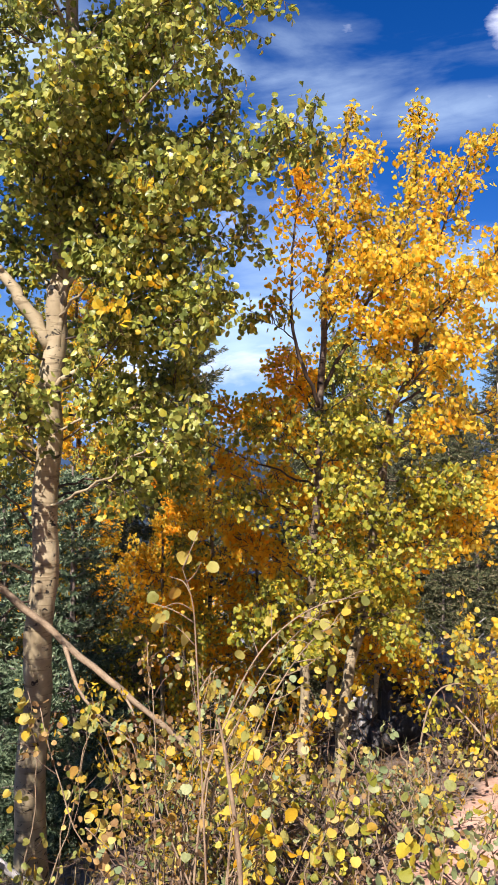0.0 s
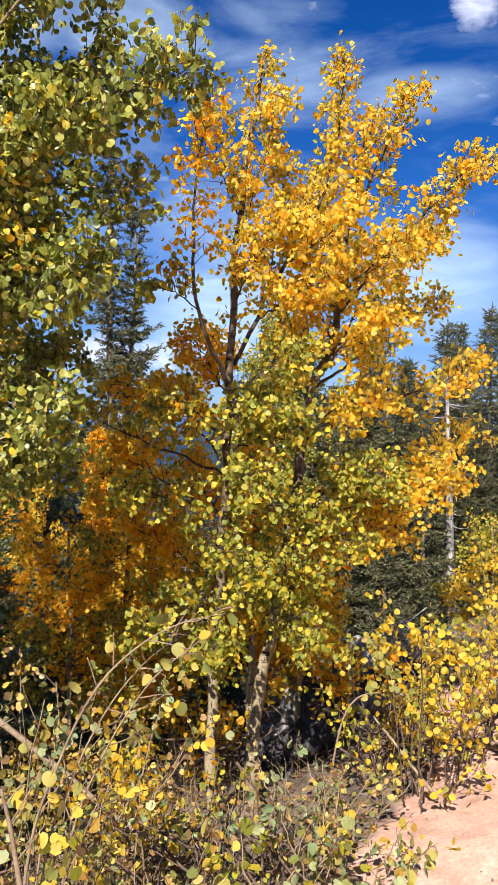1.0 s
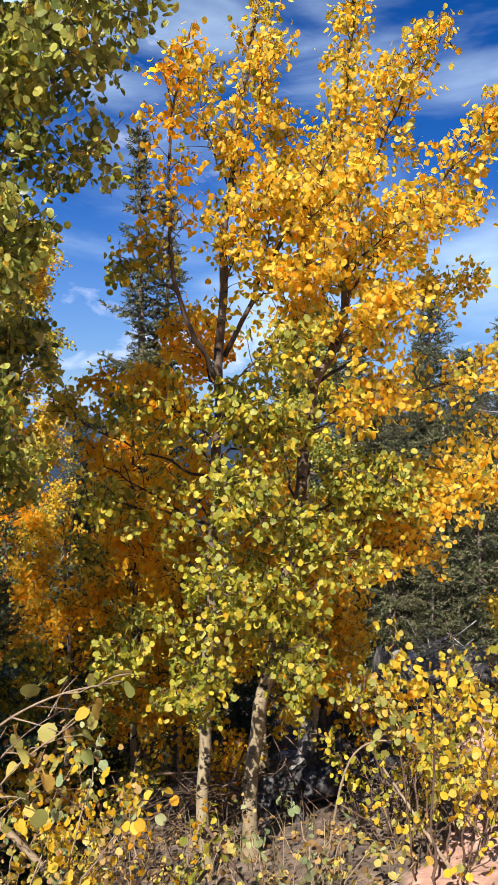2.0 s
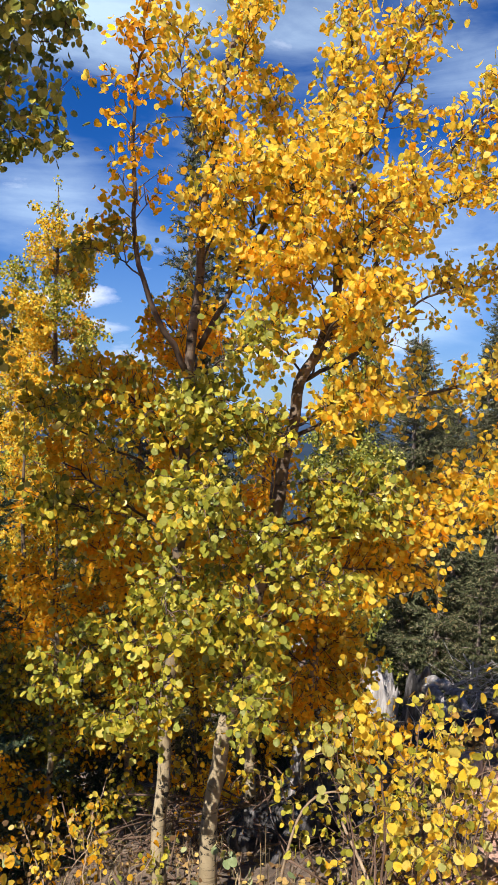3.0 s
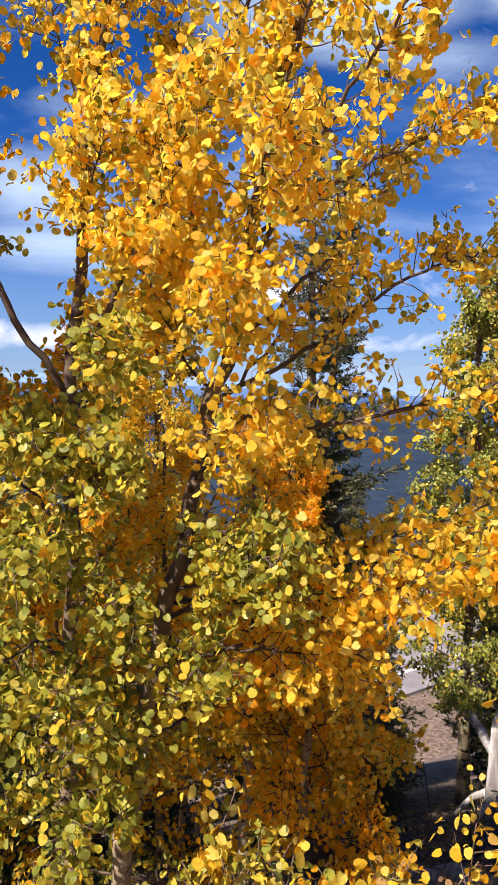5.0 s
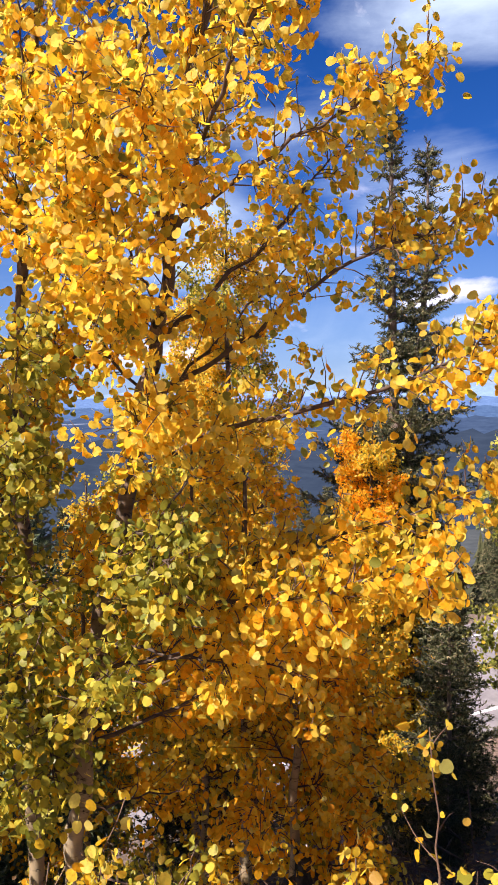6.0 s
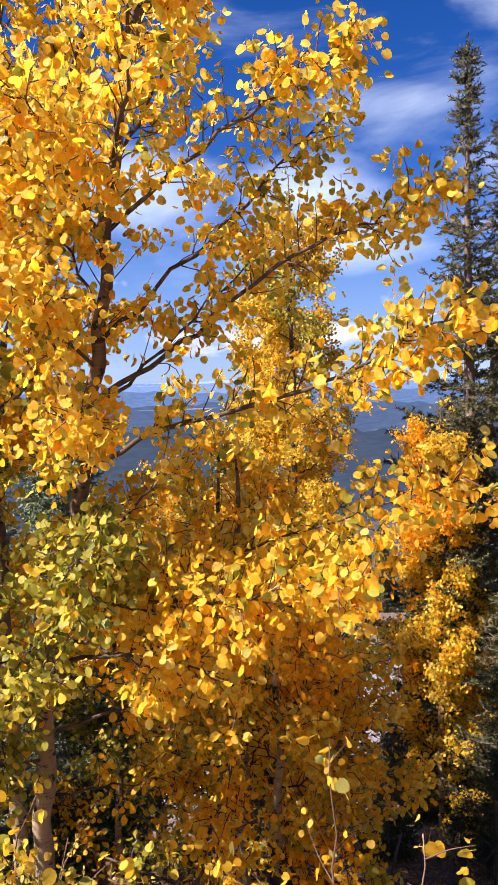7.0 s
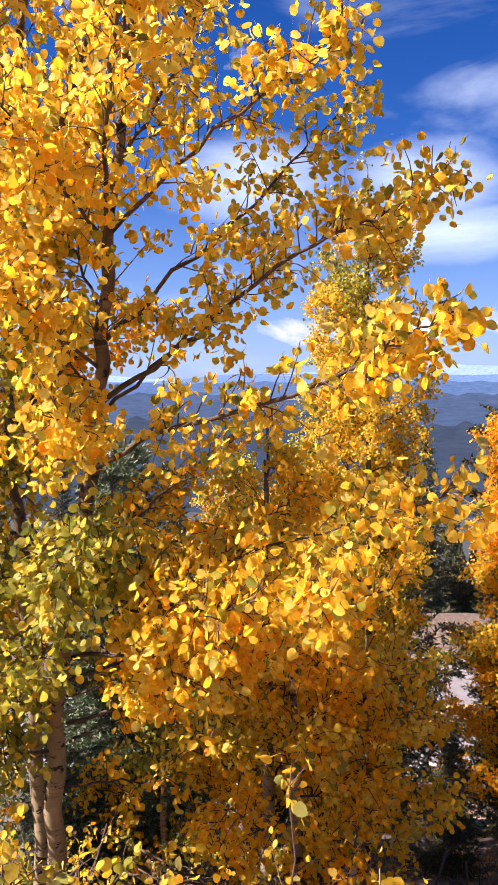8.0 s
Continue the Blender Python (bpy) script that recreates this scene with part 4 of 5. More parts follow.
def spruce_mesh(height, reach, seed, whorl=0.15, tops=((0, 0, 0),), bare=0.08, mat=None, power=0.75, sparse=0.0, needles=11, tuft=0.075, widest=9.0, needle=0.034, width=0.0075, ragged=0.0):
    """Trunk, boughs and needles of a spruce of that height, at the origin."""
    global rng
    keep, rng = rng, np.random.default_rng(seed)
    trunks, boughs, P, D, S = [], [], [], [], []
    for k, (tx, ty, drop) in enumerate(tops):
        h = height - drop
        z0 = 0.0 if k == 0 else h * 0.45
        ln = spline([(0, 0, -0.1 if k == 0 else z0), (tx * 0.5, ty * 0.5, z0 + (h - z0) * 0.35), (tx, ty, z0 + (h - z0) * 0.7), (tx * 1.05, ty, h)], 6)
        trunks.append(tube(ln, 0.016 * height * (1 if k == 0 else 0.5), 0.006, 9, 0.04))
        z = z0 + max(height * bare, 0.1)
        while z < h - 0.03:
            f = z / h
            r = min(reach * (1 - f) ** power * 0.9, widest) + 0.05
            i = min(int((z - ln[0, 2]) / (ln[-1, 2] - ln[0, 2]) * (len(ln) - 1)), len(ln) - 2)
            c = ln[i].copy()
            c[2] = z
            nb = 5 + int(rng.integers(0, 3))
            a0 = rng.uniform(0, 6.28)
            for j in range(nb):
                if rng.uniform() < sparse:
                    continue
                az = a0 + j * 6.283 / nb + rng.uniform(-0.3, 0.3)
                L = r * rng.uniform(0.45 - ragged * 0.5, 1.3 + ragged)
                droop = -0.25 + 0.75 * f + rng.uniform(-0.12, 0.12)
                d = np.array([math.cos(az), math.sin(az), 0.0])
                b = spline([c, c + d * L * 0.5 + np.array([0, 0, droop * L * 0.5 - 0.05 * L]), c + d * L + np.array([0, 0, droop * L * 0.7 + 0.10 * L])], 5)
                boughs.append(tube(b[::2], 0.004 + 0.012 * L, 0.002, 3, 0.0))
                tan = unit(np.gradient(b, axis=0))
                nt = max(6, int(L / 0.028))
                side = np.array([-d[1], d[0], 0.0])
                for q in range(nt):
                    g = 0.12 + 0.88 * (q + rng.uniform(0, 1)) / nt
                    x = g * (len(b) - 1)
                    ii = min(int(x), len(b) - 2)
                    p = b[ii] + (b[ii + 1] - b[ii]) * (x - ii)
                    sg = 1 if q % 2 else -1
                    out = unit(tan[ii] * 0.8 + side * sg * rng.uniform(0.5, 1.1) + np.array([0, 0, rng.uniform(-0.45, 0.3)]))
                    sl = (0.5 * L * (1 - g) + 0.08) * rng.uniform(0.7, 1.2)
                    m = max(1, int(sl / tuft))
                    for e in range(m):
                        P.append(p + out * (e * tuft) + rng.standard_normal(3) * 0.008)
                        D.append(unit(out + rng.standard_normal(3) * 0.28))
                        S.append(tuft * rng.uniform(0.9, 1.3))
            z += whorl * rng.uniform(0.75, 1.25) * (0.6 + 0.6 * (1 - f))
        for e in range(5):
            P.append(ln[-1] - np.array([0, 0, e * 0.05]))
            D.append(unit(np.array([rng.uniform(-0.3, 0.3), rng.uniform(-0.3, 0.3), 1.0])))
            S.append(0.07)
    tv, tf = joined(trunks)
    bv, bf = joined(boughs)
    nv, nf = needle_tufts(np.array(P), np.array(D), np.array(S), needles, needle, width)
    rng = keep
    return mesh_of("trunk", tv, tf, BARK_SPRUCE), mesh_of("bough_framework", bv, bf, BARK_SPRUCE), mesh_of("needle_cover", nv, nf, mat or NEEDLES, False)


def spruce(x, y, meshes, label, scale=1.0, turn=0.0, lean=0.0):
    b = ground_at(x, y)
    root = thing("spruce_tree", b, label, "tree", "spruces on the slope")
    root.rotation_euler = (0, radians(lean), turn)
    root.scale = (scale, scale, scale)
    part("trunk", meshes[0], root)
    part("bough_framework", meshes[1], root, kind="stuff")
    part("needle_cover", meshes[2], root, kind="stuff")
    return root


def spruces():
    twin = spruce_mesh(7.05, 1.25, 11, 0.15, ((-0.08, -0.04, 0.0), (0.15, 0.18, 0.62)), 0.05, None, 1.4, 0.3, 12, widest=0.6, ragged=0.4)
    spruce(-1.66, 8.9, twin, "tall twin-topped spruce with sparse uneven boughs")
    a = spruce_mesh(5.6, 1.0, 12, 0.125, ((0.02, 0, 0),), 0.06, None, 0.8, 0.05, 10)
    c = spruce_mesh(5.2, 0.9, 13, 0.125, ((-0.03, 0.02, 0),), 0.06, None, 0.7, 0.1, 10)
    plain = spruce_mesh(5.4, 1.0, 16, 0.26, ((0.0, 0.02, 0),), 0.05, None, 0.8, 0.05, 5, 0.13, needle=0.075, width=0.02)
    small = spruce_mesh(2.2, 0.55, 14, 0.13, ((0, 0, 0),), 0.03, None, 0.8, 0.0, 9, 0.06)
    blue = spruce_mesh(2.6, 0.85, 15, 0.13, ((0, 0, 0),), 0.03, NEEDLES_BLUE, 0.8, 0.0, 10, 0.06)
    def stand(x, y, top, mesh, h, label, turn, lean=0.0):
        s = (top - ground_at(x, y)[2]) / h
        spruce(x, y, mesh, label, s, turn, lean=lean)
    stand(-0.95, 8.6, -0.15, small, 2.2, "small dark spruce in the shade of taller trees", 0.3)
    stand(-2.9, 9.6, 0.7, a, 5.6, "grey-green spruce behind the aspens", 2.1)
    stand(1.3, 12.9, 3.4, a, 5.6, "tall dark spruce in a stand", 0.4)
    stand(2.4, 12.4, 2.8, c, 5.2, "dark spruce in a stand", 2.0)
    stand(2.72, 13.2, 2.85, a, 5.6, "dark spruce in a stand", 3.0)
    stand(3.0, 12.3, 3.0, c, 5.2, "dark spruce in a stand", 4.0)
    stand(1.75, 12.0, 2.2, a, 5.6, "dark spruce in a stand", 5.0)
    stand(3.7, 13.0, 3.1, a, 5.6, "dark spruce in a stand", 1.4)
    stand(0.35, 11.2, 2.35, c, 5.2, "dark spruce in a stand", 5.5)
    stand(0.72, 11.6, 1.8, a, 5.6, "dark spruce in a stand", 2.7)
    stand(0.95, 10.6, 1.5, c, 5.2, "dark spruce in a stand", 0.9)
    stand(1.9, 10.4, 1.0, small, 2.2, "small dark spruce at the foot of a stand", 1.2)
    stand(-2.6, 9.3, -0.55, small, 2.2, "small dark spruce on the bank above the road", 1.1)
    stand(-3.4, 8.0, 0.1, small, 2.2, "small dark spruce on the lower slope", 2.9)
    # added low spruce that darkens a gap where there is only shade
    stand(-0.05, 7.25, -0.72, small, 2.2, "low dark spruce added to darken a shaded gap", 5.2)
    stand(0.95, 8.9, 0.9, small, 2.2, "bushy dark spruce behind the stumps", 0.7)
    stand(1.45, 9.3, 1.2, small, 2.2, "bushy dark spruce behind the stumps", 3.3)
    stand(-1.35, 4.95, 1.15, blue, 2.6, "young blue-green spruce under an aspen", 0.2)
    stand(-1.35, 6.2, 0.3, small, 2.2, "dark spruce behind the aspens", 0.9)
    stand(-2.0, 5.2, 1.2, blue, 2.6, "young blue-green spruce under an aspen", 1.7)
    stand(-3.0, 9.9, 1.3, a, 5.6, "grey-green spruce on the lower slope", 1.9)
    for k, (x, y, top) in enumerate(((1.15, 12.4, 2.35), (1.95, 13.6, 2.3), (2.1, 12.9, 1.9), (0.2, 12.4, 2.45), (-0.5, 12.6, 2.1), (0.55, 12.8, 1.75), (3.35, 12.2, 2.5), (2.75, 11.8, 1.6), (1.45, 11.4, 1.3), (-0.95, 12.9, 2.0))):
        stand(x, y, top, (a, c)[k % 2], (5.6, 5.2)[k % 2], "dark green spruce in a dense stand", 1.1 * k)
    stand(-2.55, 10.5, 0.55, a, 5.6, "grey-green spruce on the bank above the road", 0.8)
    stand(0.25, 8.9, 0.1, small, 2.2, "dark spruce behind the burnt stumps", 2.2)
    stand(-0.43, 7.83, 0.1, small, 2.2, "narrow dark spruce in deep shade", 4.2)
    stand(0.45, 8.5, -0.5, small, 2.2, "low dark spruce behind the burnt stumps", 1.2)
    # second added low spruce, again a dark filler for shade
    stand(-0.75, 7.0, -0.75, small, 2.2, "low dark spruce added to darken a shaded gap", 3.7)
    stand(1.35, 8.6, 0.2, small, 2.2, "dark spruce behind a brush pile", 5.7)
    # added spruce, out of view, that only casts shade on the aspen's foot
    stand(-1.45, 1.55, 3.1, small, 2.2, "bushy dark spruce added out of view to shade the foot of an aspen", 0.4)
    r = np.random.default_rng(21)
    for k in range(44):
        d, w = r.uniform(30.5, 40), -26 + 62 * (k + r.uniform(0, 1)) / 44
        x, y = 0.8 - 0.86 * d + 0.52 * w, 0.1 + 0.52 * d + 0.86 * w
        tall = r.uniform(5.0, 8.0)
        stand(x, y, ground_at(x, y)[2] + tall, plain, 5.4, "dark conifer on the slope past the road", r.uniform(0, 6))
    stand(-5.2, 9.6, 0.6, small, 2.2, "small spruce on the lower slope", 0.5)


spruces()


def far_woods():
    """A joined wood of small conifers on the slopes past the road."""
    vs, fs, o = [], [], 0
    r = np.random.default_rng(5)
    for k in range(1500):
        d = r.uniform(38, 85) if k % 2 else 38 + 260 * r.uniform(0, 1) ** 1.5
        w = r.uniform(-1.0, 1.0) * (40 + d * 0.9)
        x, y = 0.8 - 0.86 * d + 0.52 * w, 0.1 + 0.52 * d + 0.86 * w
        z = float(ground_z(np.array(x), np.array(y)))
        h = r.uniform(3.0, 6.5)
        rad = h * r.uniform(0.14, 0.22)
        tiers, n = (16, 13) if d < 62 else (5, 7)
        for t in range(tiers):
            f = t / tiers
            z0, z1 = z + h * (0.05 + 0.95 * f), z + h * min(1.0, 0.05 + 0.95 * f + 1.9 / tiers)
            rr = rad * (1 - f) + 0.05
            for i in range(n):
                a = 6.283 * i / n + t * 1.3 + r.uniform(-0.2, 0.2)
                q = rr * (r.uniform(0.85, 1.3) if i % 2 else r.uniform(0.35, 0.6))
                vs.append((x + q * math.cos(a), y + q * math.sin(a), z0 - (0.05 if i % 2 else 0.0) * h * r.uniform(0.2, 1.3)))
            vs.append((x, y, z1))
            fs += [(o + i, o + (i + 1) % n, o + n) for i in range(n)]
            o += n + 1
    tagged(new("far_woods", mesh_of("far_woods", vs, fs, NEEDLES, False)), "dense dark conifer woods on the slope past the road", "woods", kind="stuff")


far_woods()

# ---- dead wood ----


def snag(x, y, top, r, label, lean=(0.0, 0.0), stubs=16):
    b = ground_at(x, y)
    root = thing("dead_tree", b, label, "tree")
    ln = spline([(0, 0, -0.1), (lean[0] * 0.4, lean[1] * 0.4, (top - b[2]) * 0.5), (lean[0], lean[1], top - b[2])], 10)
    v, f = tube(ln, r, r * 0.18, 10, 0.06)
    part("trunk", mesh_of("trunk", v, f, DEADWOOD), root)
    for k in range(stubs):
        i = int(rng.uniform(0.15, 0.95) * (len(ln) - 1))
        a = rng.uniform(0, 6.28)
        L = rng.uniform(0.1, 0.4)
        p = ln[i]
        q = p + np.array([math.cos(a) * L, math.sin(a) * L, rng.uniform(-0.1, 0.1)])
        v, f = tube(spline([p, (p + q) / 2 + np.array([0, 0, -0.02]), q], 3), 0.008, 0.002, 5, 0.1)
        part("branch_stub", mesh_of("branch_stub", v, f, DEADWOOD), root)


snag(2.28, 10.6, 2.05, 0.075, "grey dead standing spruce snag with broken stubs", (-0.1, 0.0), 44)
snag(2.0, 10.9, 0.5, 0.04, "short grey dead trunk beside the stand", (-0.03, 0.0), 8)


def jagged_stump(x, y, h, r, mat, label, seed):
    """A broken stump: ribbed sides, splintered slanting top, spread roots."""
    b = ground_at(x, y)
    root = thing("tree_stump", b, label, "stump", "stumps in the clearing")
    q = np.random.default_rng(seed)
    n, rows = 34, 11
    ang = np.arange(n) * 6.283 / n
    rib = 0.09 * np.sin(3 * ang + seed) + 0.05 * np.sin(7 * ang + 2 * seed) + 0.05 * q.standard_normal(n)
    tear = h * (0.82 + 0.14 * np.cos(ang - seed) + 0.05 * np.sin(4 * ang + seed) - 0.11 * q.uniform(0, 1, n) ** 2)
    vs, fs = [], []
    for i in range(rows):
        f = i / (rows - 1)
        for j in range(n):
            rr = r * (1 + 0.55 * math.exp(-f * 6) - 0.12 * f + rib[j] * (0.6 + 0.4 * f) + 0.02 * q.standard_normal())
            vs.append((rr * math.cos(ang[j]) + 0.03 * f * h, rr * math.sin(ang[j]), -0.12 + (tear[j] + 0.12) * f))
    for j in range(n):
        vs.append((0.6 * r * math.cos(ang[j]) + 0.03 * h, 0.6 * r * math.sin(ang[j]), tear[j] - h * q.uniform(0.06, 0.2)))
    vs.append((0.03 * h, 0, h * 0.62))
    for i in range(rows):
        for j in range(n):
            k = (j + 1) % n
            fs.append((i * n + j, i * n + k, (i + 1) * n + k, (i + 1) * n + j))
    for j in range(n):
        fs.append((rows * n + j, rows * n + (j + 1) % n, (rows + 1) * n))
    part("trunk", mesh_of("trunk", vs, fs, mat), root)
    for k in range(5):
        a = k * 1.26 + seed
        p = np.array([math.cos(a) * r * 0.9, math.sin(a) * r * 0.9, 0.14])
        e = np.array([math.cos(a + 0.3) * r * 3.0, math.sin(a + 0.3) * r * 3.0, float(ground_z(np.array(x + math.cos(a + 0.3) * r * 3), np.array(y + math.sin(a + 0.3) * r * 3))) - b[2] - 0.04])
        v, f = tube(spline([p, (p + e) / 2 + np.array([0, 0, 0.05]), e], 4), r * 0.3, r * 0.1, 7, 0.08)
        part("root", mesh_of("root", v, f, mat), root)
    return root


jagged_stump(0.64, 7.75, 0.74, 0.12, DEADWOOD, "broken silver-grey weathered tree stump with a torn top", 3)
jagged_stump(0.93, 7.72, 0.66, 0.12, CHARRED, "charred black stump beside a grey one", 5)
jagged_stump(0.66, 5.3, 0.70, 0.11, DEADWOOD, "pale weathered stump behind the aspens", 8)
jagged_stump(0.84, 5.12, 0.48, 0.15, CHARRED, "burnt black stump behind the aspens", 9)


def log(p, q, r0, r1, mat, label, name="fallen_log", bow=0.0, sub=()):
    p, q = np.array(p, float), np.array(q, float)
    root = thing(name, tuple(p), label, "log", "dead wood on the slope")
    mid = (p + q) / 2 + np.array([0, 0, bow])
    ln = spline([p, p * 0.7 + q * 0.3 + np.array([0, 0, bow * 0.8]), mid, p * 0.25 + q * 0.75 + np.array([0, 0, bow * 0.6]), q], 5)
    ln[1:-1] += rng.standard_normal((len(ln) - 2, 3)) * r0 * 0.18
    v, f = tube(ln, r0, r1, 11 if r0 > 0.03 else 7, 0.09)
    part("bole", mesh_of("bole", v - p, f, mat), root)
    for k, (at, d, rr) in enumerate(sub):
        a = ln[int(at * (len(ln) - 1))]
        e = a + np.array(d)
        v, f = tube(spline([a, (a + e) / 2 + rng.standard_normal(3) * 0.03, e], 4), rr, rr * 0.3, 6, 0.08)
        part("side_branch", mesh_of("side_branch", v - p, f, mat), root)
    return root


def on_ground(x, y, up):
    return (x, y, float(ground_z(np.array(x), np.array(y))) + up)


log(on_ground(0.42, 4.98, 0.08), on_ground(0.98, 4.95, 0.16), 0.10, 0.08, CHARRED, "thick charred fallen log with an ashy surface")
log(on_ground(0.3, 6.1, 0.07), on_ground(1.5, 5.75, 0.12), 0.085, 0.06, DEADWOOD, "grey fallen log lying across the slope")
log(on_ground(0.85, 6.75, 0.05), on_ground(1.8, 6.95, 0.10), 0.12, 0.09, CHARRED, "dark burnt fallen log beside the stumps")
log((1.0, 7.62, -0.80), on_ground(1.25, 7.2, 0.02), 0.05, 0.03, DEADWOOD, "bent grey root of an upturned stump", bow=0.12)
log((1.0, 7.65, -0.74), on_ground(1.45, 7.25, 0.03), 0.048, 0.025, DEADWOOD, "curved grey dead limb over the brush pile", bow=0.1)
log((0.60, 7.68, -0.92), (-0.26, 8.35, -0.60), 0.036, 0.012, DEADWOOD, "bare silver dead limb leaning on a stump", bow=0.05, sub=((0.7, (0.30, 0.1, 0.10), 0.012), (0.85, (0.16, 0.1, 0.07), 0.006), (0.5, (-0.2, 0.02, -0.06), 0.007), (0.9, (-0.1, 0.0, 0.08), 0.005)))
log(on_ground(0.95, 4.9, 0.03), on_ground(1.75, 4.25, 0.04), 0.022, 0.012, BARK_STRAW, "fallen brown branch at the edge of the dirt", "fallen_branch")
log(on_ground(1.45, 4.6, 0.04), on_ground(1.95, 3.95, 0.05), 0.026, 0.016, BARK_STRAW, "fallen brown branch at the edge of the dirt", "fallen_branch")
log(on_ground(1.38, 3.75, 0.02), on_ground(1.12, 4.02, 0.36), 0.008, 0.005, BARK_STRAW, "leaning broken brown stem in a yellow shrub", "leaning_stem")
log((-1.15, 3.28, 0.80), on_ground(0.5, 3.32, 0.02), 0.019, 0.010, BARK_STRAW, "long dead limb slanting down from the green aspen", "dead_limb", 0.0, ((0.25, (0.4, -0.1, -0.42), 0.012), (0.45, (0.12, -0.1, -0.22), 0.008)))
log(on_ground(0.30, 2.52, 0.16), on_ground(0.62, 2.62, 0.03), 0.03, 0.022, DEADWOOD, "short broken log under arching canes")
log(on_ground(-1.0, 2.75, 0.75), on_ground(-0.3, 2.9, 0.0), 0.02, 0.012, DEADWOOD, "dead grey branch propped in the brush", "dead_limb")


def brush_pile(x, y, r, h, n, label, mat=DEADWOOD):
    root = thing("brush_pile", ground_at(x, y), label, "brush pile")
    b = np.array(root.location)
    q = []
    for k in range(n):
        a, m = rng.uniform(0, 6.28), rng.uniform(0, r)
        px, py = x + m * math.cos(a), y + m * math.sin(a)
        c = np.array(on_ground(px, py, rng.uniform(0.0, h) * (1 - m / r * 0.7)))
        d = unit(rng.standard_normal(3) * np.array([1, 1, 0.45])) * rng.uniform(0.1, 0.38)
        q.append(tube(spline([c - d, c + rng.standard_normal(3) * 0.03, c + d], 3), rng.uniform(0.002, 0.008), 0.0015, 5, 0.05))
    q.sort(key=lambda a: -np.ptp(a[0], axis=0).max())
    for v, f in q[:16]:
        part("stick", mesh_of("stick", v - b, f, mat), root)
    v, f = joined(q[16:])
    part("stick_tangle", mesh_of("stick_tangle", v - b, f, mat), root, kind="stuff")


brush_pile(1.35, 7.6, 0.6, 0.5, 170, "tangled heap of grey dead sticks and roots")
brush_pile(0.7, 6.2, 0.6, 0.35, 110, "dry brown sticks among burnt logs", BARK_TWIG)
brush_pile(0.1, 5.0, 0.7, 0.35, 120, "dry twigs under the aspens", BARK_TWIG)
brush_pile(1.2, 4.55, 0.45, 0.2, 50, "dry brown twigs at the edge of the dirt", BARK_TWIG)
brush_pile(0.25, 3.0, 0.75, 0.45, 190, "dry twigs in the undergrowth", BARK_TWIG)


def boulder(x, y, r, label, seed, mat=ROCK):
    q = np.random.default_rng(seed)
    bm = bmesh.new()
    bmesh.ops.create_icosphere(bm, subdivisions=3, radius=1.0)
    off = q.uniform(0, 50, 3)
    for v in bm.verts:
        n = noise.noise(Vector(v.co) * 1.2 + Vector(off)) * 0.35 + noise.noise(Vector(v.co) * 3.5 + Vector(off)) * 0.12
        v.co *= 1 + n
        v.co.z *= 0.7
    me = bpy.data.meshes.new("boulder")
    bm.to_mesh(me)
    bm.free()
    me.materials.append(mat)
    ob = new("boulder", me)
    ob.scale = (r, r, r)
    ob.location = on_ground(x, y, r * 0.25)
    tagged(ob, label, "rock")


boulder(1.9, 7.9, 0.26, "dark rough boulder half sunk in the slope", 2)

# ---- undergrowth ----


def shoot_bush(x, y, stems, height, spread, mats, label, leaf=0.045, per=30, singles=0, bark=BARK_STRAW, name="aspen_shoots", near=(1.0, 1.0, 1.0), shoots=6):
    """Thin crooked stems from one root, with loose leaves."""
    b = ground_at(x, y)
    root = thing(name, b, label, "shrub", "undergrowth")
    bb = np.array(b)
    groups = []
    for k in range(stems):
        a = k * 2.4 + rng.uniform(-0.5, 0.5)
        h = height * rng.uniform(0.55, 1.1)
        s = spread * rng.uniform(0.3, 1.0)
        p = bb + np.array([math.cos(a), math.sin(a), 0]) * rng.uniform(0.02, 0.12) - np.array([0, 0, 0.03])
        m1 = p + np.array([math.cos(a) * s * 0.2, math.sin(a) * s * 0.2, h * 0.3]) + rng.standard_normal(3) * 0.022
        m2 = p + np.array([math.cos(a) * s * 0.5, math.sin(a) * s * 0.5, h * 0.68]) + rng.standard_normal(3) * 0.03
        e = p + np.array([math.cos(a) * s, math.sin(a) * s, h])
        ln = spline([p, m1, m2, e], 5)
        ln[1:-1] += rng.standard_normal((len(ln) - 2, 3)) * 0.005
        v, f = tube(ln, 0.0052 * rng.uniform(0.6, 1.25), 0.0014, 6, 0.06)
        stem = part("stem", mesh_of("stem", v - bb, f, bark), root)
        tw = twigs_on(ln, shoots, 0.2 * min(1.0, height), 0.14, 0.2, 0.9)
        v, f = joined([tube(q, 0.002, 0.0008, 4, 0.0) for q in tw])
        part("twig_spray", mesh_of("twig_spray", v - bb, f, BARK_TWIG), stem, kind="stuff")
        pos = leaves_on(tw + [ln[len(ln) // 3:]], per, 0.02, 0.25)
        main = int(rng.integers(len(mats)))
        share = np.where(rng.uniform(0, 1, len(pos)) < 0.62, main, rng.integers(len(mats), size=len(pos)))
        groups.append((stem, [(m, pos[share == i], (0.75 if m is DRY else 1.0) * leaf * rng.uniform(0.5, 1.2, int((share == i).sum()))) for i, m in enumerate(mats) if (share == i).any()]))
    put_leaves(b, groups, near, singles)


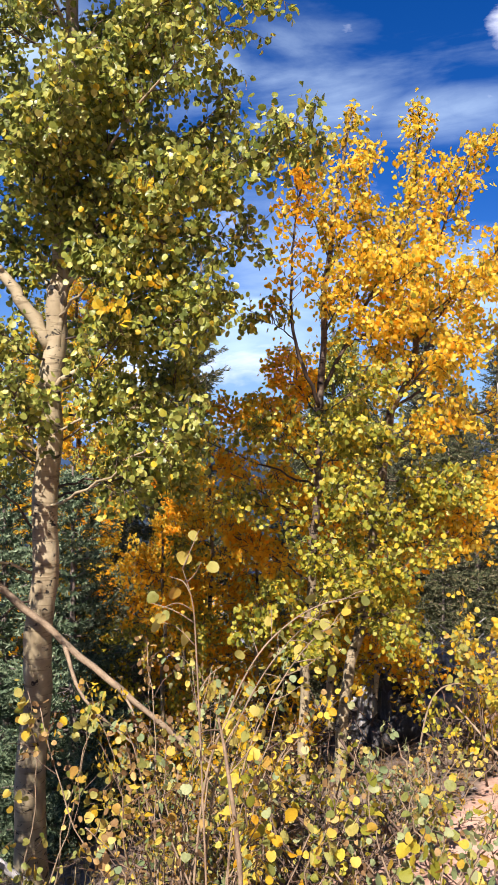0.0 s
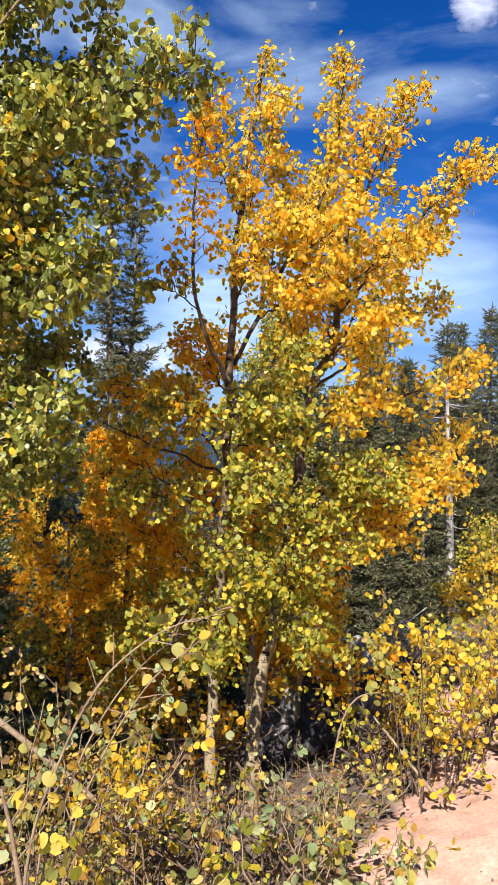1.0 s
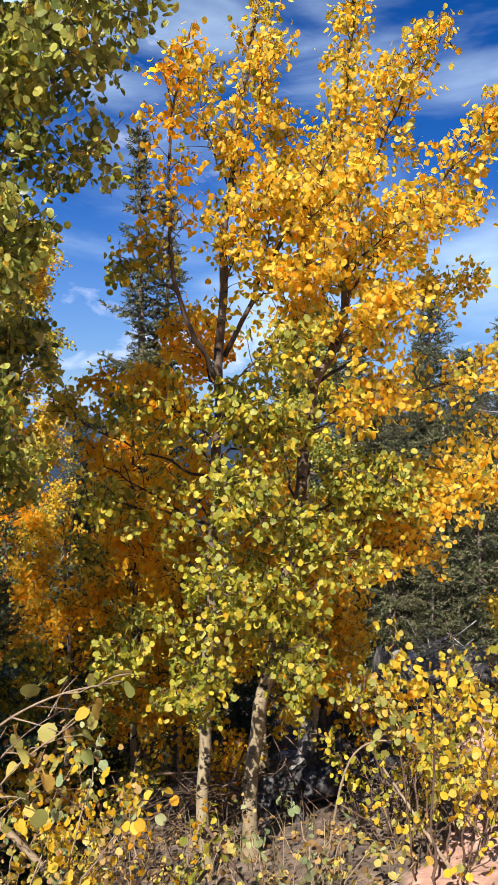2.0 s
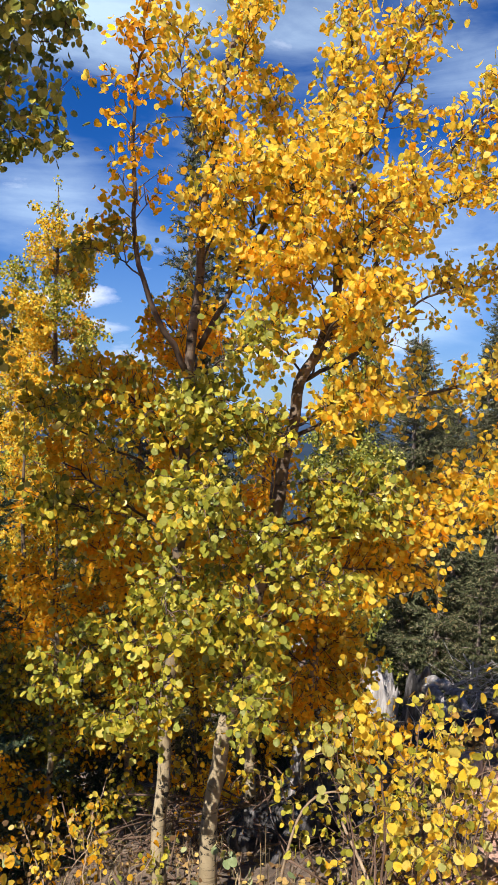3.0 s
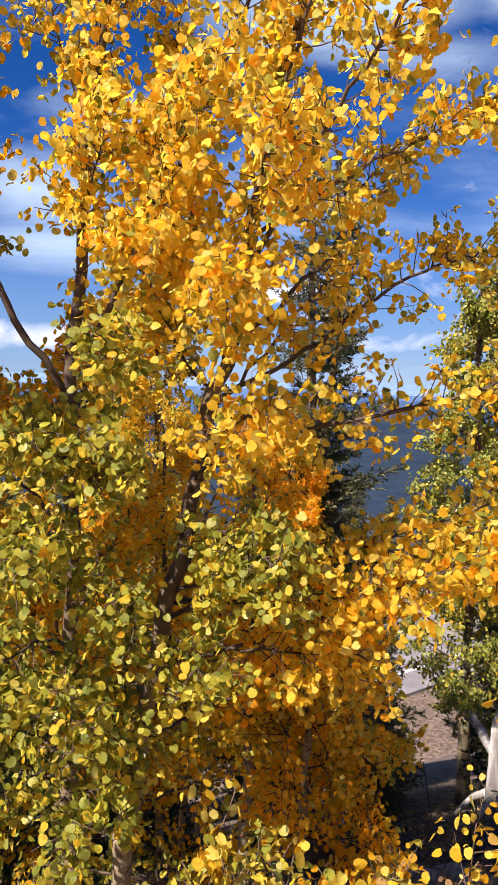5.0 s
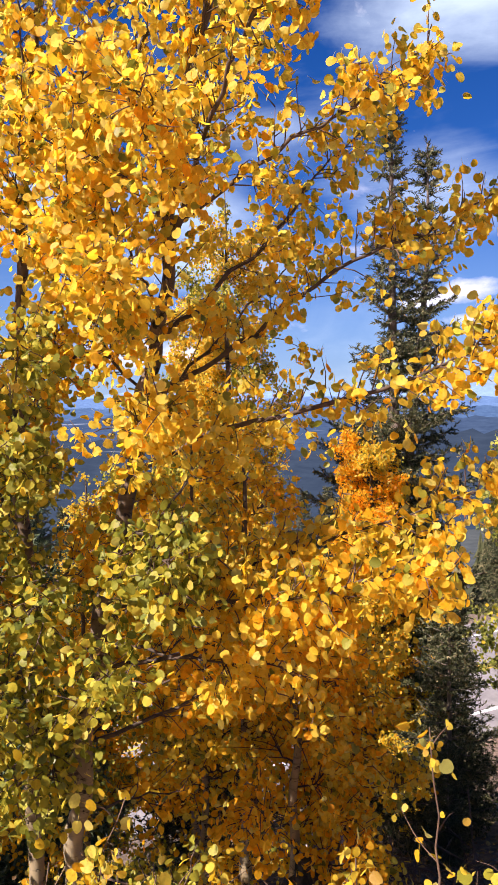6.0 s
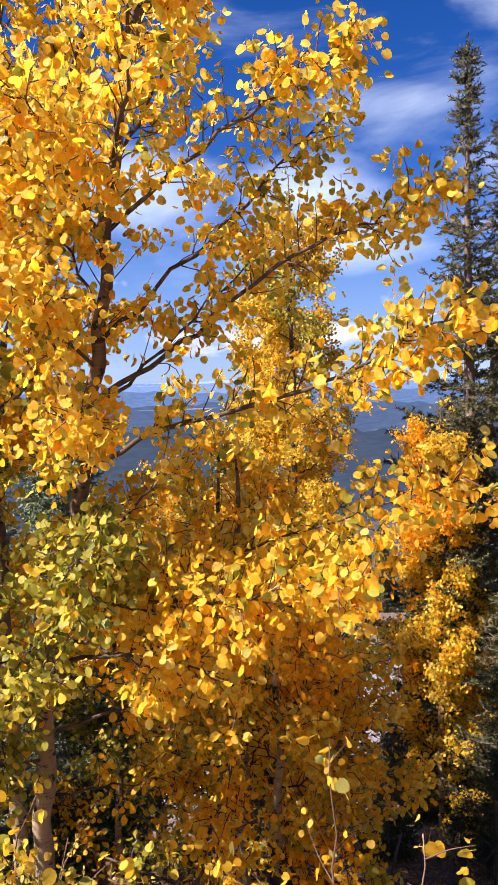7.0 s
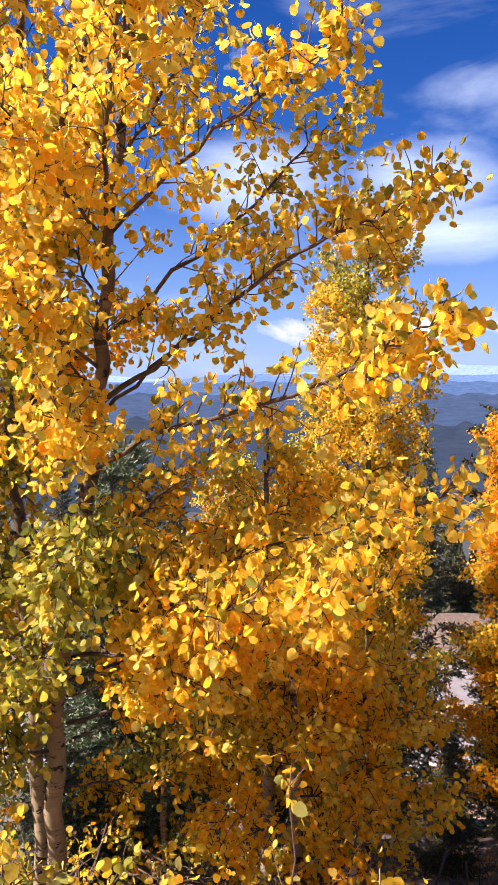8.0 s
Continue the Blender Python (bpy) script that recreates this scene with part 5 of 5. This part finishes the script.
Y1 = "thin aspen shoots with pale yellow-green leaves"
Y2 = "straggly yellow-leaved shrub with brown stems"
shoot_bush(0.28, 2.10, 11, 0.8, 0.3, [PALE, DRY, HERB, DRY, GOLD], Y1, 0.030, 32, singles=160, shoots=9)
shoot_bush(0.10, 2.35, 10, 1.0, 0.34, [PALE, DRY, DRY, HERB, GOLD], Y1, 0.029, 34, singles=100, shoots=9)
shoot_bush(0.45, 2.50, 7, 0.70, 0.34, [PALE, LIME, DRY], Y1, 0.034, 36, singles=80, shoots=8)
shoot_bush(-0.12, 1.85, 7, 0.42, 0.3, [PALE, LIME, GOLD], Y1, 0.036, 30, singles=60)
shoot_bush(-0.62, 2.75, 6, 1.15, 0.3, [PALE, GREEN], Y1, 0.034, 26, singles=60)
shoot_bush(0.22, 2.9, 10, 0.95, 0.38, [PALE, DRY, DRY, GOLD, HERB], Y2, 0.028, 54, singles=60, shoots=9)
shoot_bush(0.6, 3.0, 7, 0.5, 0.35, [PALE, LIME, DRY], Y2, 0.03, 42, singles=40)
shoot_bush(-0.15, 3.2, 11, 1.05, 0.4, [DRY, PALE, GOLD, DRY], Y2, 0.028, 58, shoots=9)
shoot_bush(0.85, 2.45, 6, 0.45, 0.25, [HERB, PALE, LIME], "low herbs with dull green leaves", 0.042, 18, singles=60, name="herb_clump")
shoot_bush(1.0, 2.85, 7, 0.4, 0.28, [HERB, PALE, PALE], "low herbs with dull green leaves", 0.038, 22, singles=60, name="herb_clump")
shoot_bush(0.72, 2.72, 5, 0.42, 0.25, [HERB, PALE, DRY], "low herbs with dull green leaves", 0.038, 18, singles=40, name="herb_clump")
for hx, hy, hh in ((0.5, 2.2, 0.4), (0.62, 3.35, 0.3), (0.35, 3.5, 0.35), (0.75, 3.75, 0.3), (0.45, 2.85, 0.4), (0.98, 3.4, 0.28), (-0.1, 2.85, 0.4), (0.85, 2.1, 0.4)):
    shoot_bush(hx, hy, 6, hh, 0.28, [HERB, PALE, PALE, DRY], "low herbs with dull green and yellowing leaves", 0.027, 56, name="herb_clump")
shoot_bush(0.9, 3.2, 6, 0.35, 0.25, [HERB, DRY], "low herbs with dull green leaves", 0.028, 40, name="herb_clump")
shoot_bush(0.95, 3.6, 6, 0.35, 0.25, [DRY, PALE, HERB], "low herbs with dull green leaves", 0.028, 40, name="herb_clump")
shoot_bush(1.35, 3.85, 9, 0.9, 0.36, [PALE, LIME, GOLD], Y2, 0.030, 62, singles=200, near=(1.8, 2.4, 0.8), bark=BARK_TWIG)
shoot_bush(1.15, 4.25, 9, 0.8, 0.38, [GOLD, PALE, LIME], Y2, 0.028, 60, singles=100, near=(1.8, 2.4, 0.8), bark=BARK_TWIG)
shoot_bush(1.5, 4.1, 5, 0.75, 0.3, [GOLD, PALE], Y2, 0.032, 63, singles=100, near=(1.8, 2.4, 0.8), bark=BARK_TWIG)
shoot_bush(1.72, 4.5, 4, 0.95, 0.22, [GOLD, PALE], Y2, 0.029, 40, singles=120, near=(2.4, 3.0, 0.8), bark=BARK_TWIG)
shoot_bush(1.95, 4.55, 4, 0.8, 0.2, [LIME, GOLD], Y1, 0.031, 36, singles=60, near=(2.6, 3.2, 0.8))
shoot_bush(1.82, 5.0, 5, 0.66, 0.2, [LIME, HERB, LIME], "low shrub with broad light green leaves", 0.044, 26, singles=40, near=(2.6, 3.4, 0.8))
shoot_bush(1.3, 4.75, 4, 0.6, 0.3, [AMBER, DRY], Y2, 0.031, 63)
shoot_bush(0.1, 4.0, 6, 0.6, 0.35, [AMBER, LIME, DRY], Y2, 0.029, 63)
shoot_bush(-0.3, 4.4, 6, 0.7, 0.35, [AMBER, GOLD, DRY], Y2, 0.029, 63)
shoot_bush(0.1, 5.2, 7, 0.8, 0.4, [AMBER, GOLD, DRY], Y2, 0.029, 63)
shoot_bush(-0.9, 5.0, 6, 0.8, 0.4, [AMBER, DRY], Y2, 0.029, 56)
shoot_bush(1.9, 6.1, 6, 0.6, 0.35, [GOLD, PALE], Y2, 0.029, 56)
shoot_bush(2.3, 6.3, 6, 0.7, 0.35, [GOLD, LIME], Y2, 0.029, 56)
shoot_bush(2.5, 5.3, 6, 0.5, 0.3, [GOLD, PALE], Y2, 0.029, 48)


def arching_stem(pts, r, label):
    p = np.array(pts[0])
    root = thing("arching_stem", tuple(p), label, "stem", "undergrowth")
    ln = spline(pts, 8)
    v, f = tube(ln, r, r * 0.35, 7, 0.04)
    cane = part("cane", mesh_of("cane", v - p, f, BARK_STRAW), root)
    tw = twigs_on(ln, 7, 0.14, 0.4, 0.1, 0.9)
    v, f = joined([tube(s, 0.002, 0.0008, 4, 0.0) for s in tw])
    part("twig_spray", mesh_of("twig_spray", v - p, f, BARK_STRAW), cane, kind="stuff")
    pos = leaves_on(tw, 9, 0.015)
    put_leaves(tuple(p), [(cane, [(PALE, pos, 0.034 * rng.uniform(0.7, 1.1, len(pos)))])], (1, 1, 1), 30)


arching_stem([on_ground(0.20, 2.24, -0.03), (0.25, 2.26, 0.28), (0.325, 2.29, 0.54), (0.41, 2.31, 0.71), (0.508, 2.335, 0.81), (0.60, 2.39, 0.855), (0.70, 2.46, 0.865)], 0.0045, "long bare arching cane with a few pale leaves")
arching_stem([on_ground(0.22, 2.32, -0.03), (0.26, 2.33, 0.22), (0.335, 2.35, 0.47), (0.42, 2.36, 0.64), (0.52, 2.38, 0.765), (0.62, 2.43, 0.83)], 0.0038, "long bare arching cane with a few pale leaves")
arching_stem([on_ground(0.30, 2.20, -0.03), (0.36, 2.22, 0.30), (0.44, 2.25, 0.56), (0.55, 2.29, 0.74), (0.66, 2.34, 0.83)], 0.0034, "long bare arching cane with a few pale leaves")
arching_stem([on_ground(0.40, 1.80, -0.03), (0.37, 1.81, 0.45), (0.352, 1.81, 0.86), (0.345, 1.80, 0.98), (0.325, 1.786, 1.06)], 0.003, "upright thin shoot with a pair of pale leaves")
arching_stem([on_ground(0.46, 1.86, -0.03), (0.45, 1.85, 0.3), (0.42, 1.84, 0.58), (0.40, 1.83, 0.70)], 0.0085, "stout broken brown stem in the shrubs")
arching_stem([on_ground(0.9, 3.9, -0.02), (1.0, 3.95, 0.05), (1.2, 4.0, 0.12), (1.42, 4.05, 0.02)], 0.006, "thin bare stem bending over the ground")


def litter():
    """Fallen leaves and grass on the slope near the path."""
    n = 9500
    x, y = rng.uniform(-1.6, 3.2, n), rng.uniform(1.6, 8.0, n)
    d = -0.86 * (x - 0.8) + 0.52 * (y - 0.1)
    ok = (d > 1.6) | (rng.uniform(0, 1, n) < 0.06)
    ok &= d > 0.6
    x, y = x[ok], y[ok]
    pos = np.stack([x, y, ground_z(x, y) + 0.012], 1)
    tip = unit(rng.standard_normal((len(x), 3)) * np.array([1, 1, 0.25]))
    nor = unit(np.array([0, 0, 1.0]) + rng.standard_normal((len(x), 3)) * 0.3)
    nor = unit(nor - (nor * tip).sum(1, keepdims=True) * tip)
    v, f = leaf_mesh_arrays(pos, 0.031 * rng.uniform(0.6, 1.2, len(x)), (np.cross(tip, nor), tip, nor))
    tagged(new("leaf_litter", mesh_of("leaf_litter", v, f, DRY)), "dry brown and yellow fallen leaves on the ground", "leaf litter", kind="stuff")
    n = 5000
    x, y = rng.uniform(-1.6, 3.2, n), rng.uniform(1.6, 8.5, n)
    d = -0.86 * (x - 0.8) + 0.52 * (y - 0.1)
    ok = (d > 1.6) & (np.sin(3 * x + y) * np.sin(2.3 * y) > -0.3)
    x, y = x[ok], y[ok]
    p = np.stack([x, y, ground_z(x, y)], 1)
    h = rng.uniform(0.06, 0.26, len(x))
    lean = rng.standard_normal((len(x), 3)) * np.array([0.3, 0.3, 0])
    w = unit(rng.standard_normal((len(x), 3)) * np.array([1, 1, 0])) * 0.0022
    m = p + (lean * 0.35 + np.array([0, 0, 0.6])) * h[:, None]
    e = p + (lean + np.array([0, 0, 0.95])) * h[:, None]
    v = np.stack([p - w, p + w, m + w * 0.8, m - w * 0.8, e], 1).reshape(-1, 3)
    o = np.arange(len(x))[:, None] * 5
    f = np.concatenate([o + np.array([[0, 1, 2]]), o + np.array([[0, 2, 3]]), o + np.array([[3, 2, 4]])], 0)
    tagged(new("dry_grass", mesh_of("dry_grass", v, f, GRASS, False)), "thin straw-coloured dry grass between the shrubs", "grass", kind="stuff")


def pebbles():
    """Small stones scattered on the dirt."""
    n = 700
    x, y = rng.uniform(-0.2, 4.2, n), rng.uniform(1.0, 7.5, n)
    d = -0.86 * (x - 0.8) + 0.52 * (y - 0.1)
    ok = (d > -0.6) & (d < 1.9)
    x, y = x[ok], y[ok]
    P = np.array([(1, 0, 0), (-1, 0, 0), (0, 1, 0), (0, -1, 0), (0, 0, 0.7), (0, 0, -0.7)], float)
    F = np.array([(0, 2, 4), (2, 1, 4), (1, 3, 4), (3, 0, 4), (2, 0, 5), (1, 2, 5), (3, 1, 5), (0, 3, 5)])
    size = 0.004 + 0.012 * rng.uniform(0, 1, len(x)) ** 3
    v = P[None] * rng.uniform(0.6, 1.3, (len(x), 6, 1)) * size[:, None, None]
    a = rng.uniform(0, 6.28, len(x))
    c, q = np.cos(a)[:, None], np.sin(a)[:, None]
    v = np.stack([v[..., 0] * c - v[..., 1] * q, v[..., 0] * q + v[..., 1] * c, v[..., 2]], -1)
    v += np.stack([x, y, ground_z(x, y) + size * 0.4], -1)[:, None]
    f = (F[None] + (np.arange(len(x)) * 6)[:, None, None]).reshape(-1, 3)
    tagged(new("pebbles", mesh_of("pebbles", v.reshape(-1, 3), f, ROCK, False)), "small grey-brown stones scattered over pinkish dirt", "stones", kind="stuff")


GRASS = needle_material("dry_grass", [(0.0, (0.08, 0.065, 0.03)), (0.5, (0.20, 0.155, 0.08)), (0.85, (0.34, 0.27, 0.15)), (1.0, (0.12, 0.13, 0.05))])
litter()
pebbles()
